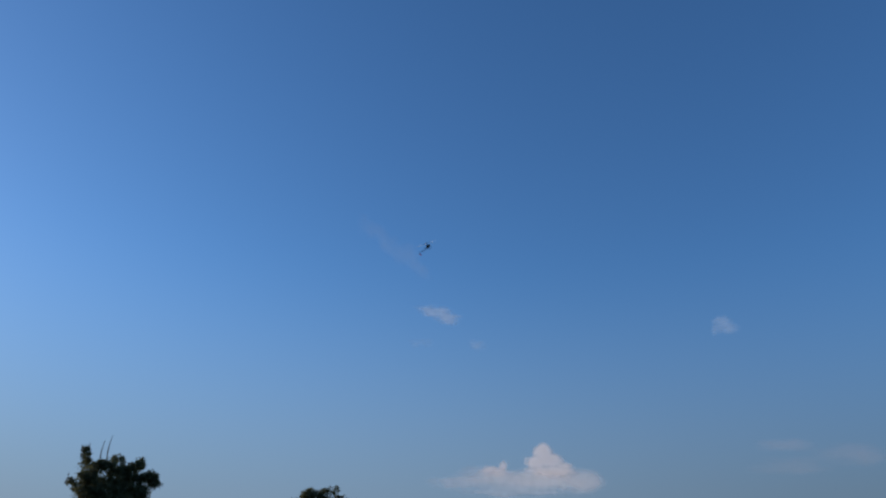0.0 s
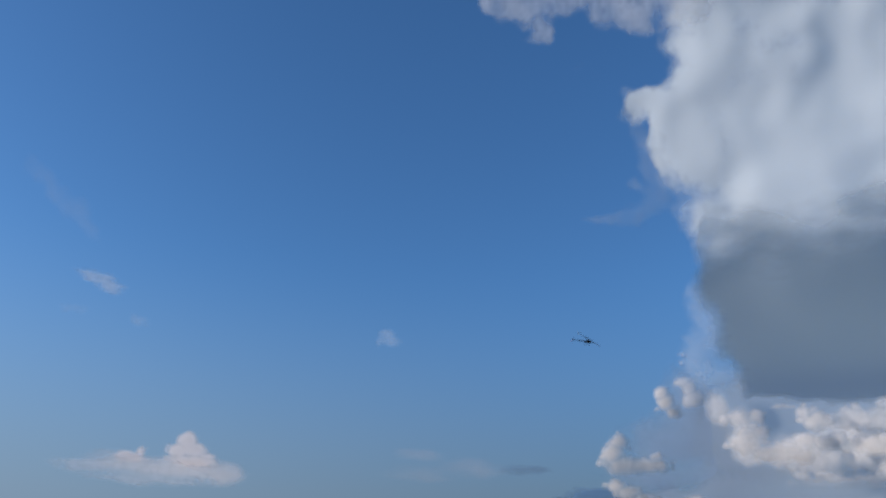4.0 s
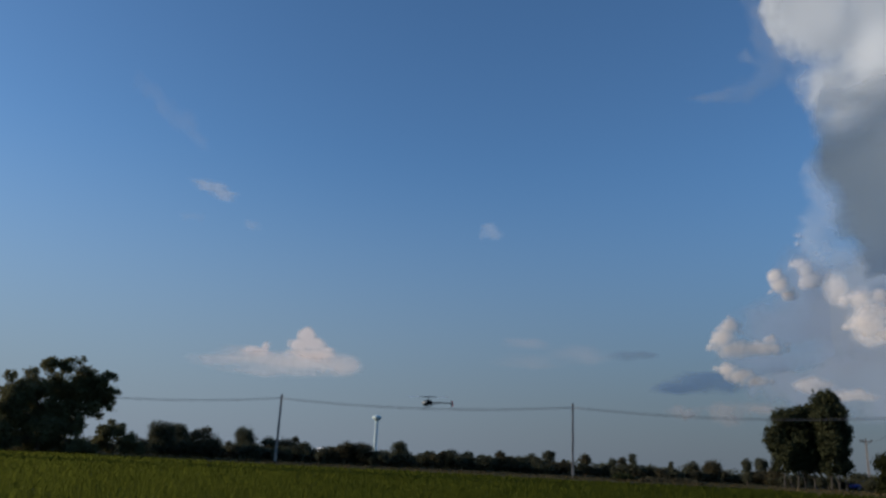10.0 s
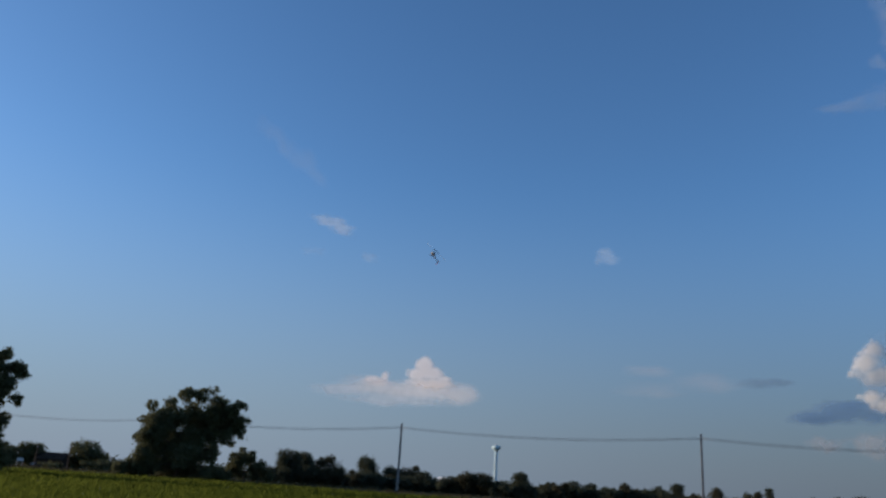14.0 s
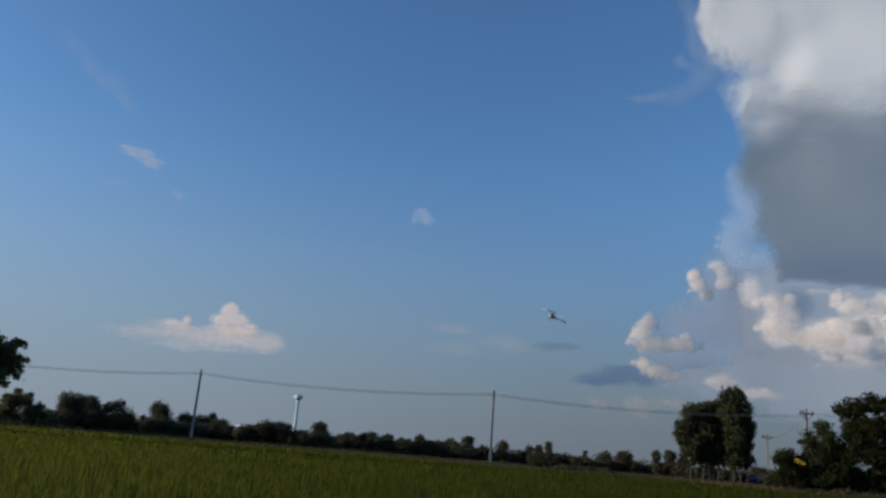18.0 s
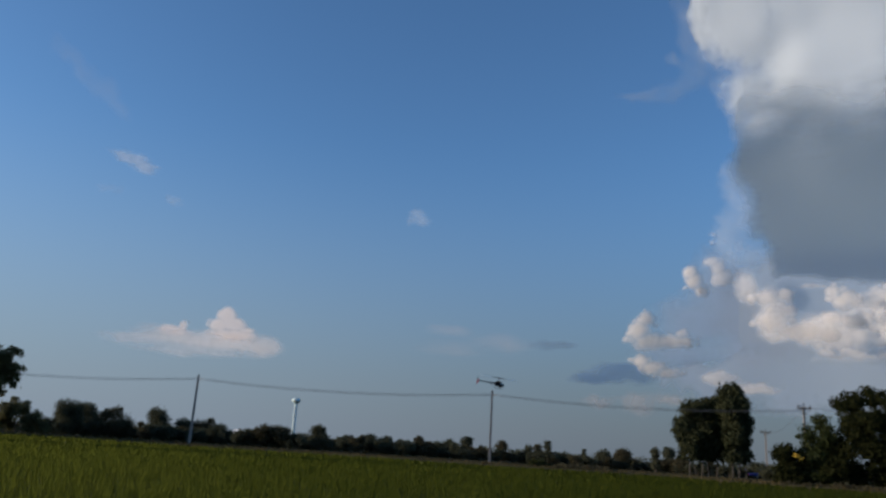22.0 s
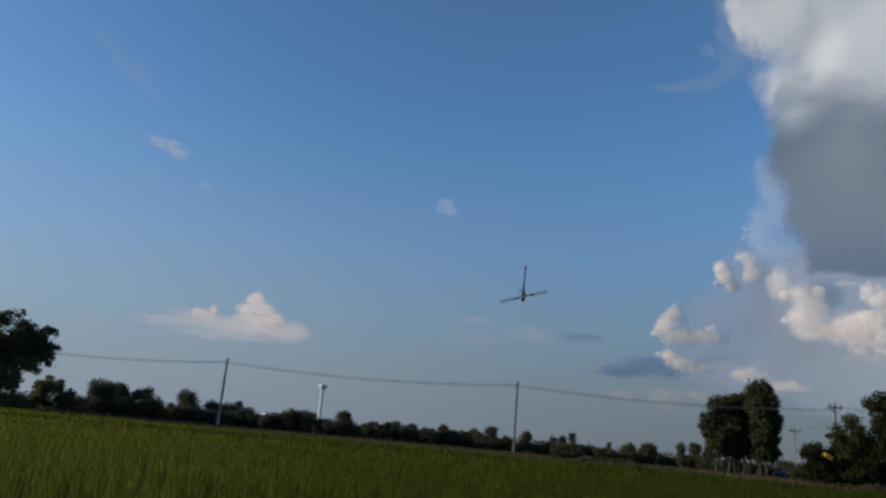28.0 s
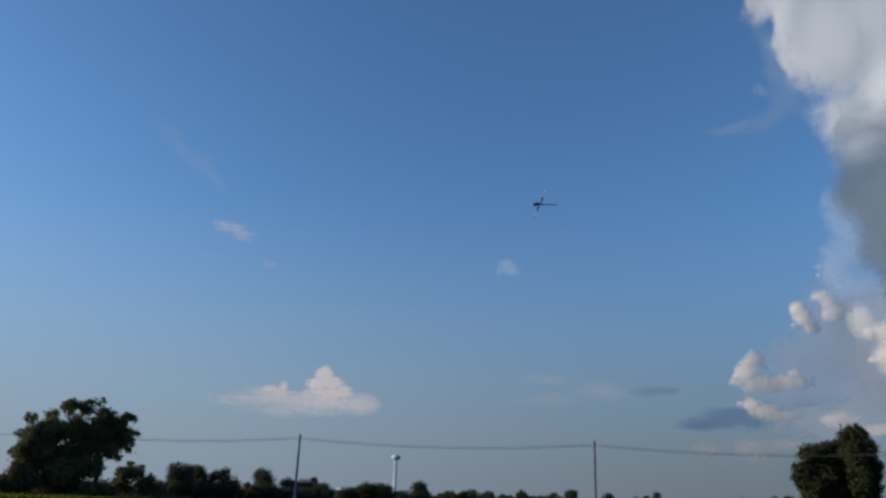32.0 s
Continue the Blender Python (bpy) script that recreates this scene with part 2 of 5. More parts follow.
def part(name, bm, mat, parent=None, label="", smooth=False):
    """One mesh object under a thing or under a part."""
    me = bpy.data.meshes.new(name)
    bm.to_mesh(me)
    bm.free()
    me.materials.append(mat)
    if smooth:
        me.polygons.foreach_set("use_smooth", [True] * len(me.polygons))
    ob = new(name, me)
    ob.parent = parent
    return tagged(ob, label)


def empty(name, at, rz=0.0):
    ob = new(name)
    ob.empty_display_size = 0.2
    ob.matrix_world = pose(*at, 0, 0, rz)
    return ob


def box(bm, size, at=(0, 0, 0), bevel=0.0, turn=None):
    m = Matrix.Translation(at) @ (turn or Matrix.Identity(4)) @ Matrix.Diagonal((*size, 1))
    vs = bmesh.ops.create_cube(bm, size=1, matrix=m)["verts"]
    if bevel:
        bmesh.ops.bevel(bm, geom=list({e for v in vs for e in v.link_edges}), offset=bevel, segments=2, affect="EDGES", profile=0.5)
    return bm


def tube(bm, points, radii, sides=8, cap=True):
    """A tapered tube through the points."""
    rings = []
    pts = [Vector(p) for p in points]
    for i, p in enumerate(pts):
        d = (pts[min(i + 1, len(pts) - 1)] - pts[max(i - 1, 0)]).normalized()
        side = d.cross(Vector((0, 0, 1)) if abs(d.z) < 0.9 else Vector((0, 1, 0))).normalized()
        up = side.cross(d)
        rings.append([bm.verts.new(p + radii[i] * (math.cos(a) * side + math.sin(a) * up)) for a in (2 * math.pi * k / sides for k in range(sides))])
    for a, b in zip(rings, rings[1:]):
        for k in range(sides):
            bm.faces.new((a[k], a[(k + 1) % sides], b[(k + 1) % sides], b[k]))
    if cap:
        bm.faces.new(rings[0][::-1])
        bm.faces.new(rings[-1])
    return bm


def lathe(bm, profile, sides=20, at=(0, 0, 0)):
    """A body turned round z from (radius, height) pairs."""
    return tube_rings(bm, [[(at[0] + r * math.cos(2 * math.pi * k / sides), at[1] + r * math.sin(2 * math.pi * k / sides), at[2] + z) for k in range(sides)] for r, z in profile])


def tube_rings(bm, rings):
    made = [[bm.verts.new(p) for p in ring] for ring in rings]
    k = len(made[0])
    for a, b in zip(made, made[1:]):
        for i in range(k):
            bm.faces.new((a[i], a[(i + 1) % k], b[(i + 1) % k], b[i]))
    bm.faces.new(made[0][::-1])
    bm.faces.new(made[-1])
    return bm


def ground_at(az, dist, z=0.0):
    a = radians(az)
    return (dist * math.sin(a), dist * math.cos(a), z)


# ---- noise fields for clouds ----
TABLE = np.random.RandomState(7).rand(256, 256)


def value_noise(x, y):
    xi, yi = np.floor(x).astype(int), np.floor(y).astype(int)
    fx, fy = x - xi, y - yi
    fx, fy = fx * fx * fx * (fx * (fx * 6 - 15) + 10), fy * fy * fy * (fy * (fy * 6 - 15) + 10)
    g = lambda i, j: TABLE[(xi + i) % 256, (yi + j) % 256]
    return (g(0, 0) * (1 - fx) + g(1, 0) * fx) * (1 - fy) + (g(0, 1) * (1 - fx) + g(1, 1) * fx) * fy


def fractal(x, y, octaves, seed, billow=False):
    total, amount, weight = 0, 1.0, 0
    for k in range(octaves):
        v = value_noise(x * 2 ** k + seed * 17.3 + k * 31.7, y * 2 ** k + seed * 9.1 + k * 11.3)
        total = total + amount * (1 - np.abs(2 * v - 1) if billow else v)
        weight += amount
        amount *= 0.55
    return total / weight


def blurred(field, sigma):
    """Gaussian blur of a grid, sigma in cells."""
    pad = int(3 * sigma) + 1
    f = np.pad(field, pad, mode="edge")
    ky, kx = np.fft.fftfreq(f.shape[0])[:, None], np.fft.rfftfreq(f.shape[1])[None]
    g = np.fft.irfft2(np.fft.rfft2(f) * np.exp(-2 * (math.pi * sigma) ** 2 * (kx * kx + ky * ky)), f.shape)
    return g[pad:-pad, pad:-pad]


def cloud_mesh(label, az, el, dist, thick, mat):
    """Vertices at bearings, elevations and distances on a grid; the vapour's thickness goes along as an attribute."""
    ne, na = az.shape
    a, e = np.radians(az), np.radians(el)
    co = np.stack([np.sin(a) * np.cos(e), np.cos(a) * np.cos(e), np.sin(e)], -1) * dist[..., None] + np.array(EYE)
    idx = np.arange(na * ne).reshape(ne, na)
    faces = np.stack([idx[:-1, :-1], idx[:-1, 1:], idx[1:, 1:], idx[1:, :-1]], -1).reshape(-1, 4)
    faces = faces[(thick > 0).ravel()[faces].any(1)]
    used = np.unique(faces)
    remap = np.zeros(na * ne, int)
    remap[used] = np.arange(len(used))
    me = mesh_of("cloud", co.reshape(-1, 3)[used], remap[faces], mat, True)
    at = me.attributes.new("thin", "FLOAT", "POINT")
    at.data.foreach_set("value", thick.ravel()[used].astype(np.float32))
    return tagged(new("cloud", me), label, "cloud", "clouds in the sky", "structure")


def sky_grid(blobs, cell):
    az0, az1 = min(b[0] - b[2] * 1.3 for b in blobs) - 0.6, max(b[0] + b[2] * 1.3 for b in blobs) + 0.6
    el0, el1 = min(b[1] - b[3] * 1.3 for b in blobs) - 0.6, min(75, max(b[1] + b[3] * 1.3 for b in blobs) + 0.6)
    return np.meshgrid(np.linspace(az0, az1, int((az1 - az0) / cell) + 2), np.linspace(el0, el1, int((el1 - el0) / cell) + 2))


def wisp(label, blobs, mat, cell=0.15, depth=160.0, seed=1, warp=0.6, lumps=0.9, rough=0.35, far=3600.0, slant=0.0, smooth=0.4, melt=5.0, turn=0.0, stretch=1.0):
    """A thin cloud in shallow relief, far off: lumps (bearing, elevation, half width, half height, in degrees) melted together and frayed by noise."""
    az, el = sky_grid(blobs, cell)
    wx = az + warp * (fractal(az / (lumps * stretch), el / lumps, 5, seed) - 0.5) * 2
    wy = el + warp * (fractal(az / (lumps * stretch), el / lumps, 5, seed + 5) - 0.5) * 2 + slant * wx
    total = np.zeros_like(az) - 0.3
    for a, e, rx, ry in blobs:
        q = 1 - ((wx - a) / rx) ** 2 - ((wy - e - slant * a) / ry) ** 2
        total = np.log(np.exp(melt * total) + np.exp(melt * np.maximum(q, -3))) / melt
    thick = total - rough + rough * 1.4 * fractal(az / (lumps * stretch), el / lumps, 6, seed + 2, True)
    form = blurred(np.clip(thick, 0, 1.2), smooth / cell)
    dist = far - depth * form + turn * (az - az.mean())
    return cloud_mesh(label, az, el, dist, np.clip(thick, 0, 1.4), mat)


def cumulus(label, blobs, mat, cell=0.06, far=4400.0, seed=1, levels=2, kids=9, bulge=0.8, warp=0.12, grain=0.5, floor=None, smooth=0.08, small=0.34, edge=1.0, drop=0.55, ruffles=0.06, turn=0.0, fade=0.0, fray=0.25, heft=1.0, melt=False):
    """A heaped cloud: round swellings (bearing, elevation, half width, half height, in degrees), each with smaller ones on its upper face, as a relief far off.
    floor: (elevation, slope, bearing, crispness) of a flat underside. fade: how far each swelling thins out on its lee side. heft: how dense the smaller swellings are. melt: whether the swellings run into one another without seams."""
    rng = np.random.RandomState(seed)
    heaps = [(a, e, rx, ry, 0.0, min(rx, ry) * bulge) for a, e, rx, ry in blobs]
    last = heaps
    for _ in range(levels):
        born = []
        for a, e, rx, ry, z, rz in last:
            for _ in range(kids):
                th = rng.uniform(-0.25 * math.pi, 1.25 * math.pi) if rng.uniform() > drop * 0.3 else rng.uniform(0, 2 * math.pi)
                u = math.sqrt(rng.uniform(0.02, 0.9))
                k = rng.uniform(small * 0.7, small * 1.5)
                r = math.sqrt(rx * ry) * k
                born.append((a + rx * u * math.cos(th), e + ry * u * math.sin(th), r * rng.uniform(0.9, 1.35), r * rng.uniform(0.75, 1.05), z + rz * math.sqrt(1 - u * u) - r * bulge * 0.62, r * bulge))
        heaps = heaps + born
        last = born
    az, el = sky_grid(blobs, cell)
    wx = az + warp * (fractal(az / grain, el / grain, 5, seed) - 0.5) * 2
    wy = el + warp * (fractal(az / grain, el / grain, 5, seed + 5) - 0.5) * 2
    high, thick, gap = np.full(az.shape, -0.6), np.full(az.shape, -1.0), np.ones(az.shape)
    x0, y0 = az[0, 0], el[0, 0]
    dx, dy = az[0, 1] - x0, el[1, 0] - y0
    for k, (a, e, rx, ry, z, rz) in enumerate(heaps):
        i0, i1 = max(0, int((a - rx - warp - x0) / dx)), int((a + rx + warp - x0) / dx) + 2
        j0, j1 = max(0, int((e - ry - warp - y0) / dy)), int((e + ry + warp - y0) / dy) + 2
        if i1 <= 0 or j1 <= 0:
            continue
        w = (slice(j0, j1), slice(i0, i1))
        q = 1 - ((wx[w] - a) / rx) ** 2 - ((wy[w] - e) / ry) ** 2
        high[w] = np.maximum(high[w], np.where(q > 0, z + rz * np.sqrt(np.maximum(q, 0)), -0.6))
        lee = np.clip(0.3 + 0.6 * (wx[w] - a) / rx - 0.6 * (wy[w] - e) / ry, 0, 1)
        thick[w] = np.maximum(thick[w], q * min(1.0, 0.35 + min(rx, ry)) * (1 - fade * lee) * (1.0 if k < len(blobs) else heft))
        gap[w] *= 1 - 0.75 * np.clip(q, 0, 1) * (1.0 if k < len(blobs) else heft)
    if melt:
        thick = 1.3 * (1 - gap) - 0.15
    thick = thick * edge + fray * (fractal(az / grain, el / grain, 6, seed + 2, True) - 0.55)
    if floor:
        thick = np.minimum(thick, (el - floor[0] - floor[1] * (az - floor[2])) * floor[3] + 0.5 * (fractal(az / 1.6, el / 0.7, 4, seed + 9) - 0.5))
    ruffle = fractal(wx / (grain * 1.6), wy / (grain * 1.6), 4, seed + 12, True)
    high = 0.62 * blurred(high, 3.2 * smooth / cell) + 0.38 * blurred(high, smooth / cell) + ruffles * blurred(ruffle, 0.6 * smooth / cell)
    dist = far - far * math.pi / 180 * high + turn * (az - az.mean())
    return cloud_mesh(label, az, el, dist, np.clip(thick, 0, 1.4), mat)


def storm_base():
    """The broad underside of the storm cloud: a sagging ceiling of vapour that runs back from under its front."""
    az, el = np.meshgrid(np.arange(13.5, 70, 0.16), np.arange(10.2, 30.5, 0.12))
    rise = 1990 * (math.sin(radians(29)) / np.sin(np.radians(el))) ** 0.9
    roll = fractal(az / 9.0, el / 2.6, 4, 43)
    rag = fractal(az / 3.4, el / 2.2, 4, 44, True)
    dist = rise - 90 * blurred(roll, 7) - 14 * blurred(rag, 5)
    side = 14.5 + 0.55 * np.clip(24 - el, -4, 9) + 0.7 * np.clip(el - 20, 0, 5) + 1.2 * np.clip(el - 25, 0, 9) + 2.2 * (fractal(az / 3.0, el / 3.0, 4, 45) - 0.5)
    low = 12.5 - 0.085 * np.clip(az - 22, 0, 12) + 1.0 * (fractal(az / 2.4, el / 4.0, 4, 46) - 0.5)
    thick = np.minimum(np.minimum((az - side) * 0.42, (28.3 - el) * 0.115), (el - low) * 1.1) + 0.7 * (blurred(rag, 4) - 0.6)
    return cloud_mesh("dark flat grey base of the storm cloud", az, el, dist, np.clip(thick, 0, 1.4), M_CLOUD_BASE)


def clouds():
    storm_base()
    cumulus("huge heaped grey-white storm cloud",
            [(14.9, 34.3, 2.7, 1.7), (17.8, 33.6, 3.4, 3.0), (17.9, 30.0, 2.9, 2.6), (16.6, 31.6, 2.2, 2.6), (22.0, 29.6, 4.4, 4.6), (27.5, 29.8, 5.6, 5.3), (34, 30.2, 6.6, 6.0), (42, 31, 8, 7), (53, 32, 10, 9), (22, 35, 5, 4), (29, 36, 6.5, 5), (38, 38, 8, 6.5), (21.4, 24.0, 4.4, 5.0), (28, 23.5, 6.5, 6.5), (36, 23.5, 8, 6.5), (46, 24, 9, 7), (33, 34.5, 6, 4), (40, 35.5, 7.5, 5), (48, 37, 9, 6), (20.3, 38.8, 3.6, 3.0), (25, 42, 6.5, 5), (35, 47, 11, 7)],
            M_CLOUD_BIG, 0.15, 3800, 3, 1, 7, 0.55, 0.8, 2.0, smooth=1.1, small=0.45, edge=1.2, ruffles=0.9, fray=0.45, floor=(17.5, 0.0, 20, 0.4), heft=0.4, melt=True)
    cumulus("ragged upper arm of the storm cloud", [(2.2, 42.4, 2.6, 1.6), (5.6, 42.6, 3.4, 2.6), (9.3, 43.4, 3.4, 2.6), (12.6, 41.6, 2.4, 2.2), (14.8, 40.6, 1.7, 1.5), (18.2, 41.4, 3.4, 2.8), (5.8, 40.0, 1.6, 1.2), (-1.4, 45.4, 3.0, 1.4), (7, 47, 9, 4), (15, 46.5, 7, 5)], M_CLOUD_ARM, 0.10, 2800, 25, 1, 7, 0.3, 0.8, 2.0, smooth=1.3, edge=0.9, ruffles=0.6, turn=-14, fray=0.6, heft=0.4, melt=True)
    wisp("thin frayed scarf of cloud trailing from the storm cloud", [(11.2, 26.4, 2.4, 0.7), (13.6, 26.8, 2.4, 1.2), (15.5, 28.0, 2.2, 2.0), (13.4, 28.9, 1.2, 0.6), (14.8, 31.6, 1.7, 2.4), (15.6, 29.6, 1.6, 2.4)], M_CLOUD_WISP, 0.08, 20, 24, 0.9, 1.8, 0.6, 2900, smooth=0.6)
    wisp("pale vapour column beside the storm cloud", [(18.1, 19.7, 1.9, 2.2), (18.7, 17.6, 1.7, 2.2), (17.6, 16.2, 1.7, 2.4), (18.6, 14.4, 2.6, 2.0)], M_CLOUD_COLUMN, 0.07, 90, 4, 0.7, 1.6, 0.45, 4330, smooth=0.5, turn=-20)
    wisp("grey hazy layer behind the sunlit cumulus bank", [(20.5, 10.5, 6.5, 4.6), (21.5, 13.2, 3.6, 2.6), (28, 10.0, 10, 5.2), (40, 10.0, 12, 5.6), (17, 6.0, 6, 2.0), (26, 5.0, 12, 2.4), (28, 13, 9, 3.4), (39, 12, 12, 3.6), (24, 6.4, 8, 3.0), (33, 6.5, 10, 3.2)], M_CLOUD_HAZE, 0.15, 40, 6, 0.9, 2.4, 0.3, 4990, smooth=1.0)
    cumulus("soft grey upper lumps of the cumulus bank", [(26.6, 11.3, 1.7, 1.0), (29.0, 11.2, 2.4, 1.2), (33, 11.0, 3.0, 1.2), (38, 11, 4, 1.6), (45, 11, 5, 2)], M_CLOUD_VEIL, 0.07, 4500, 5, 1, 7, 0.3, 0.3, 1.0, smooth=0.25, ruffles=0.12)
    wisp("soft pale body of the cumulus bank", [(20.0, 10.2, 1.9, 1.9), (18.3, 12.3, 1.3, 1.5), (22.4, 9.3, 2.6, 1.2), (24.0, 9.6, 3.4, 1.3), (27.4, 10.3, 3.2, 1.7), (31.5, 10.0, 4.2, 1.7), (37, 9.6, 5.5, 2.2), (44, 9.6, 6, 2.4), (28, 8.8, 8, 1.6)],
         M_CLOUD_VEIL, 0.08, 26, 5, 0.7, 1.9, 0.4, 4440, smooth=0.5, turn=-25)
    cumulus("bright sunlit cumulus bank under the storm cloud",
            [(19.7, 11.6, 1.2, 0.9), (20.0, 10.0, 1.5, 1.2), (20.9, 11.7, 0.7, 0.7), (22.5, 12.35, 0.9, 0.3), (23.9, 11.9, 0.7, 0.6), (24.6, 11.2, 1.1, 0.9), (22.4, 9.3, 2.6, 0.9), (25.3, 9.9, 1.6, 0.8), (27.7, 9.6, 2.2, 0.8), (30.6, 9.3, 2.6, 0.8), (35, 9.1, 3.6, 1.0), (41, 9, 5, 1.3)],
            M_CLOUD, 0.05, 4400, 28, 1, 8, 0.40, 0.22, 0.8, smooth=0.26, ruffles=0.07, fade=0.45, fray=0.4, floor=(8.4, -0.03, 20, 1.6))
    cumulus("softer lower layer of the cumulus bank", [(24.6, 7.3, 2.6, 0.6), (28.5, 7.4, 3.4, 0.75), (34, 7.4, 4.5, 0.9), (30, 5.4, 6, 0.7), (41, 7.2, 6, 1.0)], M_CLOUD_VEIL, 0.08, 4380, 26, 1, 8, 0.15, 0.3, 1.2, smooth=0.3, floor=(6.7, -0.02, 24, 0.6))
    cumulus("small upright sunlit cloud tower", [(14.45, 13.45, 0.66, 0.7), (14.8, 12.75, 0.9, 0.85), (15.3, 12.1, 0.8, 0.6)], M_CLOUD_TUFT, 0.035, 4020, 7, 1, 7, 0.35, 0.14, 0.5, smooth=0.2, fade=0.6, fray=0.35, heft=0.85, edge=1.25)
    cumulus("small sunlit cloud tuft", [(16.0, 14.2, 0.75, 0.5), (16.5, 13.7, 0.75, 0.75), (16.8, 13.0, 1.1, 0.8)], M_CLOUD_VEIL, 0.035, 4020, 8, 1, 7, 0.35, 0.14, 0.5, smooth=0.2, fade=0.6, fray=0.35, heft=0.85, edge=1.25)
    cumulus("tiny bright cloud wisp", [(16.2, 16.2, 0.42, 0.26), (16.1, 15.6, 0.3, 0.3)], M_CLOUD_THIN, 0.03, 4020, 9, 1, 8, 0.5, 0.1, 0.3, smooth=0.06)
    cumulus("sunlit cumulus puff at the end of the bank", [(11.3, 10.0, 0.95, 0.75), (10.9, 9.1, 1.2, 1.1), (11.6, 8.4, 1.6, 0.95), (13.0, 8.4, 1.8, 0.8), (14.1, 8.5, 1.0, 0.5)], M_CLOUD_TUFT, 0.035, 4020, 10, 1, 7, 0.35, 0.14, 0.5, smooth=0.2, fade=0.6, fray=0.35, heft=0.85, edge=1.25, floor=(7.5, 0.03, 10, 1.2))
    cumulus("low sunlit cloud scrap above a grey cloud", [(10.9, 7.0, 0.8, 0.65), (11.8, 6.5, 1.2, 0.7), (12.9, 6.2, 1.1, 0.55)], M_CLOUD_TUFT, 0.035, 4000, 11, 1, 7, 0.35, 0.14, 0.5, smooth=0.2, fade=0.6, fray=0.35, heft=0.85, edge=1.25)
    wisp("hazy grey connection between puffs and bank", [(14.6, 10.2, 3.4, 2.6), (16.2, 12.8, 2.6, 3.0), (17.5, 10.5, 3.0, 3.0), (14, 7.6, 4, 1.3), (18.5, 8.0, 5, 1.6)], M_CLOUD_MIST, 0.1, 20, 29, 0.8, 2.6, 0.3, 4980, smooth=0.5)
    wisp("flat slate-grey cloud near the horizon", [(9.4, 5.95, 3.4, 0.9), (7.4, 5.6, 2.2, 0.5), (9.6, 6.5, 1.8, 0.6)], M_CLOUD_GREY, 0.08, 20, 12, 0.3, 1.0, 0.4, 4366, stretch=2.5)
    wisp("thin grey cloud streak", [(4.0, 7.9, 1.9, 0.45), (5.3, 8.0, 1.2, 0.4)], M_CLOUD_STREAK, 0.08, 10, 13, 0.25, 0.8, 0.45, 4080, stretch=3.0)
    wisp("pale pinkish cloud scrap near the horizon", [(10.8, 4.1, 1.9, 1.1), (7.8, 4.0, 1.7, 0.6), (13, 4.4, 1.8, 0.7)], M_CLOUD_PEACH, 0.08, 20, 14, 0.4, 0.9, 0.5, 4300)
    wisp("pale cloud scrap behind the tall grove", [(16.3, 6.0, 1.8, 0.7), (18.6, 5.3, 2.0, 0.5)], M_CLOUD_VEIL, 0.08, 20, 15, 0.3, 0.9, 0.5, 4374)
    cumulus("pinkish white cumulus with one rounded peak", [(-20.1, 8.35, 0.85, 0.9), (-19.6, 7.85, 1.3, 0.7), (-20.6, 7.7, 0.85, 0.6), (-18.7, 7.5, 0.9, 0.4), (-23.05, 7.4, 0.42, 0.5), (-23.7, 7.05, 1.3, 0.45), (-19.6, 7.1, 2.2, 0.55)], M_CLOUD_SOFT, 0.035, 4180, 16, 1, 5, 0.28, 0.16, 0.6, smooth=0.24, ruffles=0.03, turn=-90, heft=0.6, edge=1.2)
    wisp("flat pinkish base of the peaked cumulus", [(-23.6, 6.8, 3.4, 0.65), (-19.6, 6.7, 3.4, 0.8), (-17.2, 6.4, 1.9, 0.75), (-20.5, 6.4, 4.2, 0.6)], M_CLOUD_SKIRT, 0.06, 12, 30, 0.35, 1.0, 0.3, 4205, smooth=0.4, turn=-80, stretch=4.0)
    wisp("faint skirt of haze round the peaked cumulus", [(-21.5, 6.3, 6.5, 1.1), (-26, 6.4, 3, 0.6)], M_CLOUD_THIN, 0.1, 10, 27, 0.5, 1.2, 0.6, 4212, turn=-80, stretch=4.0)
    wisp("small slanted white cloud wisp", [(-28.5, 18.5, 1.7, 0.62), (-27.6, 18.35, 1.5, 0.75)], M_CLOUD_WHITE, 0.05, 12, 17, 0.3, 0.5, 0.8, 4000, slant=0.24, turn=-70, stretch=2.5)
    wisp("faint white cloud wisp", [(-25.0, 16.25, 1.0, 0.5)], M_CLOUD_WISP, 0.06, 10, 18, 0.25, 0.6, 0.5, 4000, turn=-70)
    wisp("barely visible cloud wisp", [(-29.5, 16.3, 1.3, 0.4)], M_CLOUD_FAINT, 0.06, 10, 19, 0.25, 0.6, 0.7, 4000, turn=-70)
    wisp("small ragged white cloud", [(-6.4, 16.85, 1.1, 0.6), (-6.7, 17.3, 0.7, 0.5)], M_CLOUD_WISP, 0.04, 8, 33, 0.35, 0.8, 0.6, 4000, turn=-70)
    wisp("faint slanted veil of high cloud", [(-32.2, 23.6, 3.4, 1.2), (-30.0, 22.0, 1.6, 0.8)], M_CLOUD_FAINT, 0.12, 10, 21, 0.6, 1.7, 0.7, 4400, slant=0.6, turn=-70)
    wisp("faint pinkish cloud streak", [(-3.6, 8.7, 2.0, 0.5), (0.6, 8.0, 3.4, 0.9), (-3.5, 7.4, 3.2, 0.8)], M_CLOUD_PINK, 0.1, 10, 22, 0.4, 1.0, 0.5, 4400, turn=-70, stretch=4.0)


# ---- ground ----
# far edge of the rice field: bearing, distance
EDGE = [(-75, 120), (-50, 118), (-40, 116), (-33, 112), (-26, 102), (-21, 98), (-11, 92), (0, 88), (13, 93), (19, 86), (28, 84), (40, 88), (75, 100)]


